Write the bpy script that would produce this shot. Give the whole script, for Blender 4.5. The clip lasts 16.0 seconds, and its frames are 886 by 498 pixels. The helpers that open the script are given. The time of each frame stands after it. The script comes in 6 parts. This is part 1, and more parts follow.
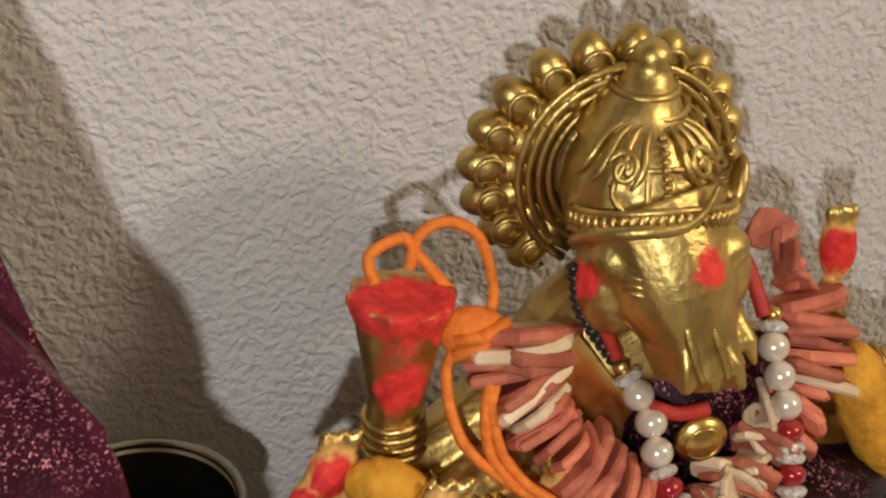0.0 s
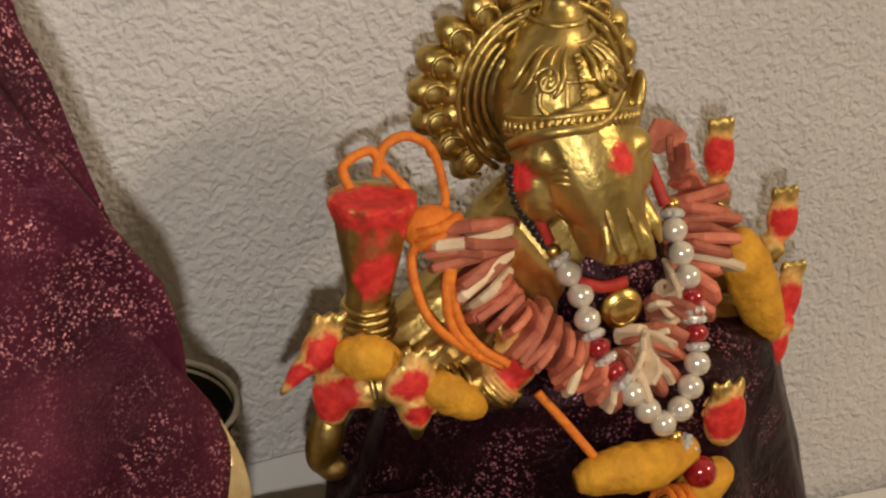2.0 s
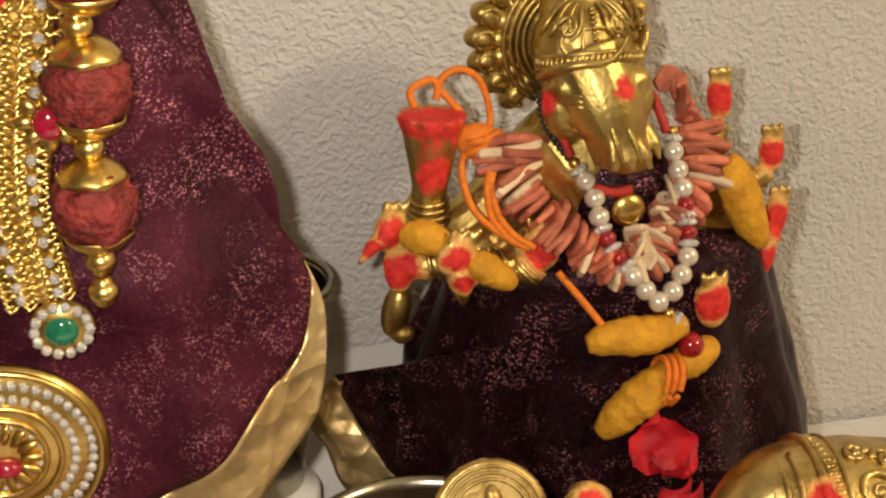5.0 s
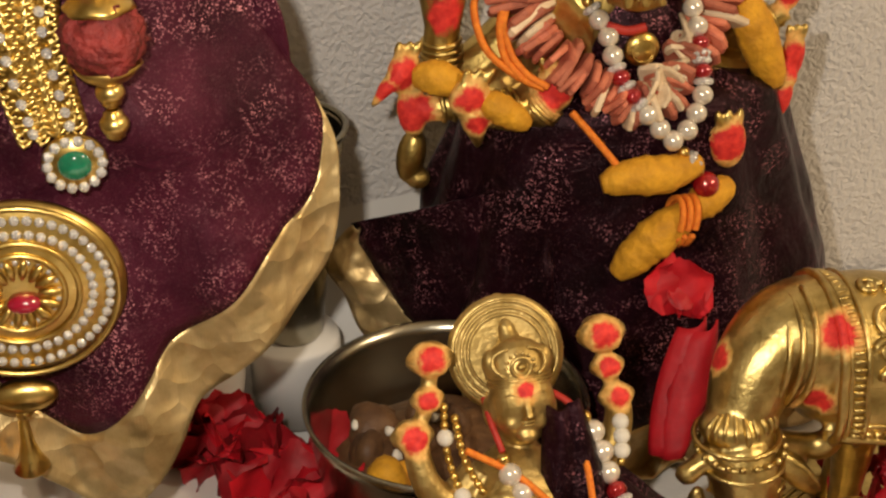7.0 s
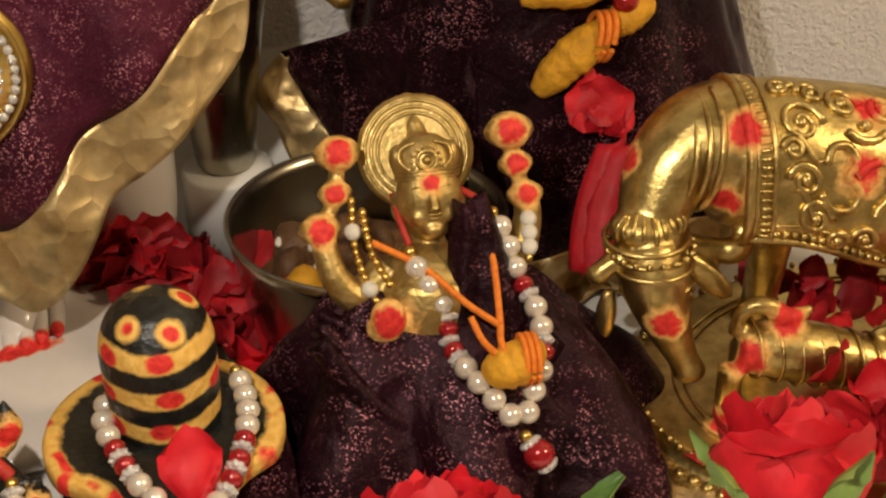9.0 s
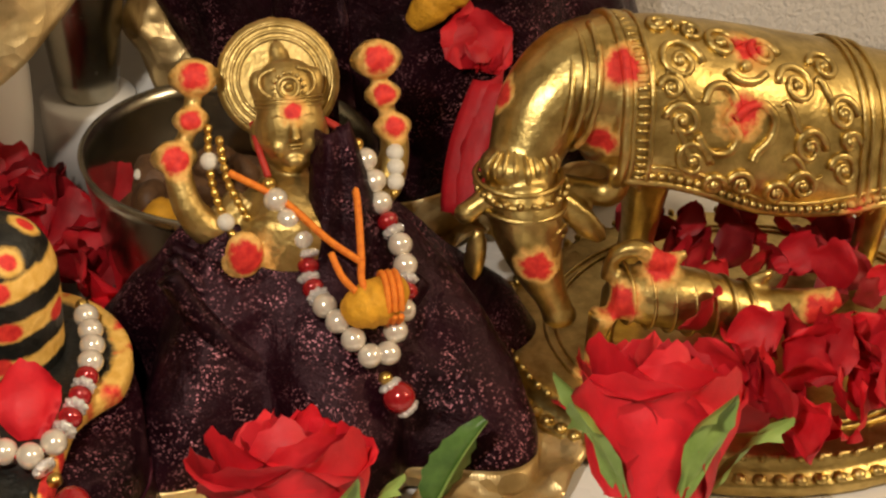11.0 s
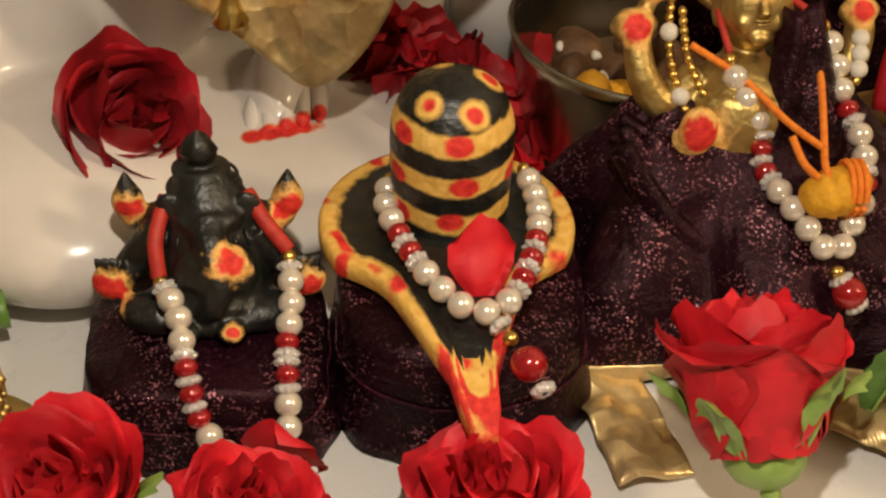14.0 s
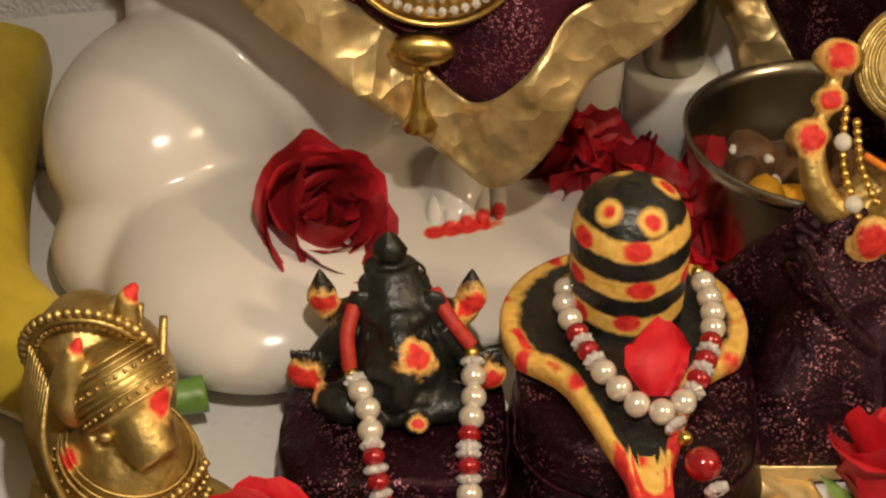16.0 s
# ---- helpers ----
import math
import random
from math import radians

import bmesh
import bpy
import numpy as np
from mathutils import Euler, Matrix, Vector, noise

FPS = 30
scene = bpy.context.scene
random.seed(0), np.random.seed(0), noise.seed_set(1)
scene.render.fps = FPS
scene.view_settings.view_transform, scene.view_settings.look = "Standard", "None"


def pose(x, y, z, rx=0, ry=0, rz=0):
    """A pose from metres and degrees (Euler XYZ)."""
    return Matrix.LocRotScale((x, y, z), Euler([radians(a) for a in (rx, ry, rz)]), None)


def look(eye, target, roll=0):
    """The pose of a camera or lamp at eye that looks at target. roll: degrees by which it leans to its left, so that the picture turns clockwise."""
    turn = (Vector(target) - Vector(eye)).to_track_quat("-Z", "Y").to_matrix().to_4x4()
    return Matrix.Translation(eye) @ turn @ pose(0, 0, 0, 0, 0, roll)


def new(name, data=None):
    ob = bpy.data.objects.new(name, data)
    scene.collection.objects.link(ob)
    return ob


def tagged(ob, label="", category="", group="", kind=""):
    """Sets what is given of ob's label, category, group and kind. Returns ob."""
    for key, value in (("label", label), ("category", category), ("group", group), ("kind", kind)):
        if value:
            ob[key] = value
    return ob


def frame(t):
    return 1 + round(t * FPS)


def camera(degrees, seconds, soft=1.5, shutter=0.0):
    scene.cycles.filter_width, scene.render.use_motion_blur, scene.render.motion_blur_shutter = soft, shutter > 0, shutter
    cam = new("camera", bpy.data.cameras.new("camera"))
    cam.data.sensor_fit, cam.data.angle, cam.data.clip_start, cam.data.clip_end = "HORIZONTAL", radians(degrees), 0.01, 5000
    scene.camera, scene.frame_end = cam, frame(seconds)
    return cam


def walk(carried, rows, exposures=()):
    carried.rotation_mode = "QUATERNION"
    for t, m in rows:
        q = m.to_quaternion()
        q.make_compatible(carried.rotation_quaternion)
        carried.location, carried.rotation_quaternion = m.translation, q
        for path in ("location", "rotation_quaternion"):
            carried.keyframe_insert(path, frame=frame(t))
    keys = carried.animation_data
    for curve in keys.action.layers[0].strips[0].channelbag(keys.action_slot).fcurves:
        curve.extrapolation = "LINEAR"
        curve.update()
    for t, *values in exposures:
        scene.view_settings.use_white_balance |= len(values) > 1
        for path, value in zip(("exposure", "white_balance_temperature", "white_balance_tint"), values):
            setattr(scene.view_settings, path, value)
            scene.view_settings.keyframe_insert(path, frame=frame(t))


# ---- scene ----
cam = camera(32.99, 16.0, soft=2.4)
PATH = [
    (0, (0.01609, -0.25185, 0.27373), (0.09200, 0.03957, 0.09538), 3.21),
    (0.5, (-0.01110, -0.24692, 0.27261), (0.08915, 0.03853, 0.09664), 2.96),
    (1, (-0.00678, -0.25542, 0.26934), (0.10140, 0.02820, 0.09509), 3.02),
    (1.5, (-0.00818, -0.28057, 0.26710), (0.10090, 0.00598, 0.09831), 2.62),
    (2, (-0.01527, -0.30305, 0.27270), (0.09177, -0.01304, 0.10858), 2.29),
    (2.5, (-0.02118, -0.31915, 0.27109), (0.07923, -0.02508, 0.11002), 1.82),
    (3, (-0.02052, -0.33063, 0.27211), (0.07149, -0.03223, 0.11403), 1.53),
    (3.5, (-0.01257, -0.35895, 0.27499), (0.06966, -0.05664, 0.11895), 1.27),
    (4, (-0.00925, -0.38455, 0.27596), (0.06522, -0.07901, 0.12234), 1.03),
    (4.2, (-0.01224, -0.39135, 0.27752), (0.06178, -0.08574, 0.12383), 1.08),
    (6.3, (-0.01773, -0.40004, 0.29166), (0.04613, -0.10016, 0.12286), -0.33),
    (6.5, (-0.01695, -0.40020, 0.28843), (0.04651, -0.10168, 0.11709), -0.60),
    (7, (-0.01368, -0.40545, 0.27423), (0.04827, -0.11132, 0.09492), -0.62),
    (7.5, (-0.01706, -0.41305, 0.26972), (0.04351, -0.11533, 0.09596), -0.42),
    (8, (-0.01181, -0.42128, 0.26161), (0.04394, -0.12202, 0.08888), -1.32),
    (8.5, (-0.00395, -0.42759, 0.24816), (0.05000, -0.13522, 0.06347), -1.29),
    (9, (0.00457, -0.43126, 0.24493), (0.06268, -0.14214, 0.05642), -0.96),
    (9.5, (0.01164, -0.42820, 0.24182), (0.07391, -0.14167, 0.05070), -0.26),
    (10, (0.01721, -0.42506, 0.23901), (0.08304, -0.14111, 0.04525), 0.29),
    (10.2, (0.01773, -0.42443, 0.23762), (0.08678, -0.14189, 0.04293), 0.68),
    (12.3, (0.00045, -0.42429, 0.22672), (0.08667, -0.14754, 0.03057), 4.49),
    (12.5, (-0.00356, -0.42338, 0.22659), (0.07789, -0.14604, 0.02922), 4.34),
    (13, (-0.01708, -0.41846, 0.22155), (0.05452, -0.13919, 0.02309), 4.14),
    (13.5, (-0.02757, -0.41571, 0.21969), (0.02244, -0.13706, 0.01389), 3.26),
    (14, (-0.03064, -0.41477, 0.21736), (-0.00373, -0.13793, 0.00491), 2.04),
    (14.5, (-0.03333, -0.41856, 0.21697), (-0.02965, -0.14437, -0.00054), 0.56),
    (15, (-0.03818, -0.42320, 0.21911), (-0.04989, -0.14848, 0.00256), -0.54),
    (15.5, (-0.04013, -0.42500, 0.22147), (-0.05610, -0.14726, 0.00909), -1.05),
    (16, (-0.03633, -0.42316, 0.23069), (-0.04536, -0.13544, 0.03161), -1.14),
]
walk(cam, [(t, look(eye, target, roll)) for t, eye, target, roll in PATH], [(0, -0.08, 5850), (2, -0.22, 6200), (3, -0.12, 6500), (4, 0.05, 6650), (9.5, -0.08, 6750), (12.5, -0.1, 6900), (16, -0.15, 7100)])

# ---- light: a warm room lamp behind and above, and the small white torch held beside the lens ----
world = bpy.data.worlds.new("room_air")
world.use_nodes = True
scene.world = world
world.node_tree.nodes["Background"].inputs[0].default_value = (1.0, 0.80, 0.56, 1)
world.node_tree.nodes["Background"].inputs[1].default_value = 0.015


def lamp_at(name, watts, tint, radius, at):
    data = bpy.data.lights.new(name, "POINT")
    data.energy, data.color, data.shadow_soft_size = watts, tint, radius
    ob = new(name, data)
    ob.location = at
    return ob


lamp_at("room_lamp", 27.0, (1.0, 0.80, 0.54), 0.08, (0.90, -0.72, 0.86))
lamp_at("torch", 2.6, (1.0, 0.92, 0.80), 0.004, (-0.026, -0.352, 0.270))

CM = 0.01


# ---- materials ----
def node(nt, kind, **values):
    n = nt.nodes.new(kind)
    for k, v in values.items():
        n.inputs[k].default_value = v
    return n


def ramp_of(nt, source, stops):
    r = nt.nodes.new("ShaderNodeValToRGB")
    while len(r.color_ramp.elements) < len(stops):
        r.color_ramp.elements.new(0.5)
    for e, (p, c) in zip(r.color_ramp.elements, stops):
        e.position, e.color = p, (*c, 1)
    nt.links.new(source, r.inputs[0])
    return r.outputs[0]


def surface(name, dark, light, scale, rough=0.5, metal=0.0, bump=0.0, bump_scale=None, coat=0.0, sheen=0.0, fine=None, sss=0.0, spread=(0.3, 0.7), depth=0.0006, object_random=0.0):
    m = bpy.data.materials.new(name)
    m.use_nodes = True
    nt = m.node_tree
    b = nt.nodes["Principled BSDF"]
    co = nt.nodes.new("ShaderNodeTexCoord").outputs["Object"]
    n1 = node(nt, "ShaderNodeTexNoise", Scale=scale, Detail=6.0, Roughness=0.6)
    nt.links.new(co, n1.inputs["Vector"])
    col = ramp_of(nt, n1.outputs["Fac"], [(spread[0], dark), (spread[1], light)])
    if object_random:
        info = nt.nodes.new("ShaderNodeObjectInfo")
        hsv = nt.nodes.new("ShaderNodeHueSaturation")
        mr = node(nt, "ShaderNodeMapRange")
        mr.inputs["To Min"].default_value, mr.inputs["To Max"].default_value = 1 - object_random, 1 + object_random
        nt.links.new(info.outputs["Random"], mr.inputs["Value"])
        nt.links.new(mr.outputs["Result"], hsv.inputs["Value"])
        nt.links.new(col, hsv.inputs["Color"])
        col = hsv.outputs["Color"]
    nt.links.new(col, b.inputs["Base Color"])
    b.inputs["Metallic"].default_value = metal
    b.inputs["Coat Weight"].default_value = coat
    b.inputs["Coat Roughness"].default_value = 0.1
    b.inputs["Sheen Weight"].default_value = sheen
    b.inputs["Subsurface Weight"].default_value = sss
    b.inputs["Subsurface Radius"].default_value = (0.004, 0.0015, 0.001)
    rr = nt.nodes.new("ShaderNodeMapRange")
    rr.inputs["To Min"].default_value, rr.inputs["To Max"].default_value = rough * 0.75, min(1.0, rough * 1.3)
    n2 = node(nt, "ShaderNodeTexNoise", Scale=fine or scale * 5, Detail=5.0)
    nt.links.new(co, n2.inputs["Vector"])
    nt.links.new(n2.outputs["Fac"], rr.inputs["Value"])
    nt.links.new(rr.outputs["Result"], b.inputs["Roughness"])
    if bump:
        n3 = node(nt, "ShaderNodeTexNoise", Scale=bump_scale or scale * 4, Detail=5.0)
        nt.links.new(co, n3.inputs["Vector"])
        bp = node(nt, "ShaderNodeBump", Strength=bump, Distance=depth)
        nt.links.new(n3.outputs["Fac"], bp.inputs["Height"])
        nt.links.new(bp.outputs["Normal"], b.inputs["Normal"])
    return m


def shimmer_cloth(name, dark, light, spark, spark_from, scale=2300, rough=0.36, weave=0.5):
    """Tissue with a fine weave and metal threads that catch the light. Noise patches in their colour imitate glints on
    lit folds.
    """
    m = bpy.data.materials.new(name)
    m.use_nodes = True
    nt = m.node_tree
    b = nt.nodes["Principled BSDF"]
    co = nt.nodes.new("ShaderNodeTexCoord").outputs["Object"]
    big = node(nt, "ShaderNodeTexNoise", Scale=55.0, Detail=4.0)
    patch = node(nt, "ShaderNodeTexNoise", Scale=85.0, Detail=3.0, Distortion=0.6)
    vor = node(nt, "ShaderNodeTexVoronoi", Scale=scale)
    fine = node(nt, "ShaderNodeTexNoise", Scale=scale * 0.8, Detail=2.0)
    crease = node(nt, "ShaderNodeTexNoise", Scale=70.0, Detail=4.0, Distortion=0.8)
    for n in (big, patch, vor, fine, crease):
        nt.links.new(co, n.inputs["Vector"])
    base = ramp_of(nt, big.outputs["Fac"], [(0.35, dark), (0.7, light)])
    sep = nt.nodes.new("ShaderNodeSeparateColor")
    nt.links.new(vor.outputs["Color"], sep.inputs["Color"])
    mask = node(nt, "ShaderNodeMapRange")
    mask.inputs["From Min"].default_value, mask.inputs["From Max"].default_value = spark_from, 1.0
    nt.links.new(sep.outputs["Red"], mask.inputs["Value"])
    # painted glint patches: noise, not the folds, sets where the threads brighten
    where = node(nt, "ShaderNodeMapRange")
    where.inputs["From Min"].default_value, where.inputs["From Max"].default_value = 0.46, 0.72
    where.inputs["To Min"].default_value = 0.04
    nt.links.new(patch.outputs["Fac"], where.inputs["Value"])
    both = nt.nodes.new("ShaderNodeMath")
    both.operation = "MULTIPLY"
    nt.links.new(mask.outputs["Result"], both.inputs[0])
    nt.links.new(where.outputs["Result"], both.inputs[1])
    mix = nt.nodes.new("ShaderNodeMix")
    mix.data_type = "RGBA"
    mix.inputs[7].default_value = (*spark, 1)
    nt.links.new(both.outputs[0], mix.inputs["Factor"])
    nt.links.new(base, mix.inputs[6])
    nt.links.new(mix.outputs[2], b.inputs["Base Color"])
    nt.links.new(both.outputs[0], b.inputs["Metallic"])
    b.inputs["Roughness"].default_value = rough
    b.inputs["Specular Tint"].default_value = (1.0, 0.55, 0.62, 1)
    b.inputs["Sheen Weight"].default_value = 0.0
    b.inputs["Specular IOR Level"].default_value = 0.17
    b.inputs["Sheen Tint"].default_value = (0.7, 0.2, 0.35, 1)
    bp = node(nt, "ShaderNodeBump", Strength=weave, Distance=0.0006)
    b0 = node(nt, "ShaderNodeBump", Strength=0.42, Distance=0.004)
    nt.links.new(crease.outputs["Fac"], b0.inputs["Height"])
    add = nt.nodes.new("ShaderNodeMath")
    nt.links.new(sep.outputs["Green"], add.inputs[0])
    nt.links.new(fine.outputs["Fac"], add.inputs[1])
    nt.links.new(add.outputs[0], bp.inputs["Height"])
    nt.links.new(b0.outputs["Normal"], bp.inputs["Normal"])
    nt.links.new(bp.outputs["Normal"], b.inputs["Normal"])
    return m


def gold_tissue(name):
    m = surface(name, (0.42, 0.28, 0.11), (0.86, 0.66, 0.34), 70, rough=0.35, metal=0.68)
    nt = m.node_tree
    b = nt.nodes["Principled BSDF"]
    co = nt.nodes.new("ShaderNodeTexCoord").outputs["Object"]
    w = node(nt, "ShaderNodeTexWave", Scale=420.0, Distortion=0.5)
    n = node(nt, "ShaderNodeTexNoise", Scale=60.0, Detail=2.0)
    f = node(nt, "ShaderNodeTexVoronoi", Scale=105.0)
    bend = nt.nodes.new("ShaderNodeVectorMath")
    bend.operation = "MULTIPLY_ADD"
    bend.inputs[1].default_value = (0.012, 0.012, 0.012)
    nt.links.new(co, w.inputs["Vector"])
    nt.links.new(co, n.inputs["Vector"])
    nt.links.new(n.outputs["Color"], bend.inputs[0])
    nt.links.new(co, bend.inputs[2])
    nt.links.new(bend.outputs[0], f.inputs["Vector"])
    last = None
    for source, strength, depth in ((n, 0.65, 0.006), (f, 0.62, 0.0035), (w, 0.10, 0.0002)):
        b1 = node(nt, "ShaderNodeBump", Strength=strength, Distance=depth)
        nt.links.new(source.outputs["Distance" if source == f else "Fac"], b1.inputs["Height"])
        if last:
            nt.links.new(last, b1.inputs["Normal"])
        last = b1.outputs["Normal"]
    nt.links.new(last, b.inputs["Normal"])
    return m


def plaster(name):
    """Painted wall plaster with a trowelled, pebbly relief."""
    m = surface(name, (0.60, 0.572, 0.56), (0.68, 0.652, 0.64), 14, rough=0.6)
    nt = m.node_tree
    b = nt.nodes["Principled BSDF"]
    co = nt.nodes.new("ShaderNodeTexCoord").outputs["Object"]
    warp = node(nt, "ShaderNodeTexNoise", Scale=220.0, Detail=3.0)
    v = node(nt, "ShaderNodeTexVoronoi", Scale=560.0)
    v.feature = "SMOOTH_F1"
    n = node(nt, "ShaderNodeTexNoise", Scale=470.0, Detail=3.0, Roughness=0.5)
    mixv = nt.nodes.new("ShaderNodeVectorMath")
    mixv.operation = "MULTIPLY_ADD"
    mixv.inputs[1].default_value = (0.006, 0.006, 0.006)
    nt.links.new(co, warp.inputs["Vector"])
    nt.links.new(warp.outputs["Color"], mixv.inputs[0])
    nt.links.new(co, mixv.inputs[2])
    nt.links.new(mixv.outputs[0], v.inputs["Vector"])
    nt.links.new(co, n.inputs["Vector"])
    add = nt.nodes.new("ShaderNodeMath")
    nt.links.new(v.outputs["Distance"], add.inputs[0])
    nt.links.new(n.outputs["Fac"], add.inputs[1])
    bp = node(nt, "ShaderNodeBump", Strength=0.56, Distance=0.0017)
    nt.links.new(add.outputs[0], bp.inputs["Height"])
    nt.links.new(bp.outputs["Normal"], b.inputs["Normal"])
    return m


BRASS = surface("cast_brass", (0.36, 0.245, 0.07), (0.70, 0.52, 0.18), 120, rough=0.37, metal=1.0, bump=0.35, bump_scale=900, depth=0.0004)
BRASS_OLD = surface("antique_brass", (0.34, 0.23, 0.07), (0.78, 0.59, 0.23), 150, rough=0.35, metal=1.0, bump=0.3, bump_scale=700, depth=0.0006)
GILT = surface("bright_gilt", (0.55, 0.35, 0.08), (0.84, 0.62, 0.22), 200, rough=0.30, metal=1.0)
GILT_DULL = surface("worn_gilt", (0.36, 0.24, 0.07), (0.66, 0.48, 0.19), 160, rough=0.43, metal=0.95, bump=0.35, bump_scale=800, depth=0.0005)
RED_POWDER = surface("vermilion_powder", (0.50, 0.010, 0.012), (0.80, 0.045, 0.03), 500, rough=0.75, bump=0.8, bump_scale=1400)
PASTE = surface("sandal_paste", (0.62, 0.30, 0.06), (0.85, 0.50, 0.16), 400, rough=0.7, bump=0.7, bump_scale=900)
PURPLE = shimmer_cloth("plum_tissue", (0.003, 0.0008, 0.0015), (0.015, 0.0025, 0.006), (0.80, 0.32, 0.38), 0.84, 2700, 0.30, 0.34)
PLUM = shimmer_cloth("wine_tissue", (0.020, 0.0035, 0.008), (0.070, 0.011, 0.024), (1.0, 0.42, 0.48), 0.80, 2900, 0.34, 0.4)
TISSUE = gold_tissue("gold_border_tissue")
MESH_GOLD = surface("gold_mesh", (0.20, 0.11, 0.02), (0.62, 0.40, 0.10), 500, rough=0.38, metal=1.0, bump=1.0, bump_scale=420, depth=0.0015)
PEARL = surface("pearl", (0.68, 0.59, 0.48), (0.82, 0.75, 0.64), 200, rough=0.2, metal=0.42, coat=0.7)
RED_BEAD = surface("red_pearl", (0.30, 0.008, 0.012), (0.42, 0.015, 0.02), 300, rough=0.18, metal=0.35, coat=0.8)
CRYSTAL = surface("rhinestone", (0.80, 0.77, 0.74), (0.97, 0.96, 0.94), 900, rough=0.14, metal=0.55, bump=1.0, bump_scale=1300, depth=0.0012)
ROSE = surface("rose_petal", (0.40, 0.003, 0.010), (0.74, 0.012, 0.026), 70, rough=0.6, bump=0.35, bump_scale=380, sss=0.3, object_random=0.25)
ROSE_DARK = surface("crimson_petal", (0.20, 0.002, 0.006), (0.46, 0.006, 0.015), 70, rough=0.6, bump=0.35, bump_scale=380, sss=0.25, object_random=0.25)
LEAF = surface("rose_leaf", (0.05, 0.12, 0.02), (0.13, 0.26, 0.05), 120, rough=0.4, bump=0.4, bump_scale=300)
SEPAL = surface("sepal_green", (0.16, 0.26, 0.05), (0.30, 0.42, 0.11), 120, rough=0.45)
MARBLE = surface("white_marble", (0.66, 0.60, 0.555), (0.78, 0.73, 0.685), 18, rough=0.2, sss=0.05)
WALL = plaster("plaster")
TABLE = surface("white_laminate", (0.68, 0.66, 0.64), (0.74, 0.725, 0.705), 25, rough=0.28)
SHEET = surface("white_sheet", (0.64, 0.62, 0.60), (0.71, 0.69, 0.67), 25, rough=0.45)
STEEL = surface("steel", (0.30, 0.28, 0.22), (0.46, 0.42, 0.33), 60, rough=0.24, metal=1.0)
# near-black steel: stands in for the shade inside the tumbler
STEEL_SHADE = surface("steel_painted_shade", (0.02, 0.018, 0.012), (0.06, 0.055, 0.04), 60, rough=0.5, metal=0.6)
TURMERIC = surface("turmeric_root", (0.46, 0.20, 0.008), (0.78, 0.38, 0.02), 180, rough=0.75, bump=0.9, bump_scale=420, depth=0.001)
THREAD = surface("orange_thread", (0.68, 0.14, 0.010), (0.90, 0.27, 0.02), 700, rough=0.7, bump=0.6, bump_scale=2500)
CHIP = surface("dyed_wood_chip", (0.27, 0.045, 0.028), (0.64, 0.21, 0.115), 90, rough=0.7, bump=0.5, bump_scale=600, object_random=0.35)
CHIP_PALE = surface("pale_wood_chip", (0.60, 0.42, 0.25), (0.80, 0.64, 0.44), 120, rough=0.7, bump=0.4, bump_scale=600, object_random=0.2)
SEED = surface("rudraksha_seed", (0.11, 0.008, 0.008), (0.30, 0.030, 0.024), 220, rough=0.65, bump=1.0, bump_scale=330, depth=0.003)
STONE = surface("black_stone", (0.004, 0.0045, 0.004), (0.016, 0.0165, 0.014), 160, rough=0.38, bump=0.9, bump_scale=260, depth=0.001)
YELLOW_PAINT = surface("yellow_paint", (0.66, 0.36, 0.06), (0.82, 0.50, 0.13), 200, rough=0.6, bump=0.4, bump_scale=700)
BANANA = surface("banana_skin", (0.42, 0.29, 0.02), (0.62, 0.46, 0.05), 60, rough=0.42, bump=0.2, bump_scale=200)
BANANA_SPOT = surface("banana_tip", (0.03, 0.02, 0.008), (0.10, 0.11, 0.03), 90, rough=0.6)
BROWN = surface("brown_jaggery", (0.06, 0.025, 0.01), (0.17, 0.08, 0.03), 150, rough=0.6, bump=0.8, bump_scale=400)
RICE = surface("white_grain", (0.55, 0.50, 0.42), (0.72, 0.68, 0.60), 300, rough=0.5)
RUBY = surface("red_glass", (0.25, 0.005, 0.02), (0.4, 0.01, 0.04), 300, rough=0.1, coat=1.0)
EMERALD = surface("green_glass", (0.005, 0.10, 0.05), (0.01, 0.18, 0.09), 300, rough=0.1, coat=1.0)
BLACK_BEAD = surface("black_bead", (0.01, 0.01, 0.01), (0.03, 0.025, 0.02), 300, rough=0.3)
RED_CORD = surface("red_cord", (0.32, 0.014, 0.010), (0.50, 0.032, 0.018), 500, rough=0.6)
ROOM = surface("room_paint", (0.50, 0.46, 0.40), (0.58, 0.53, 0.46), 3, rough=0.8)
FLOOR = surface("grey_carpet", (0.14, 0.14, 0.15), (0.22, 0.22, 0.23), 200, rough=0.9, bump=0.5, bump_scale=400)


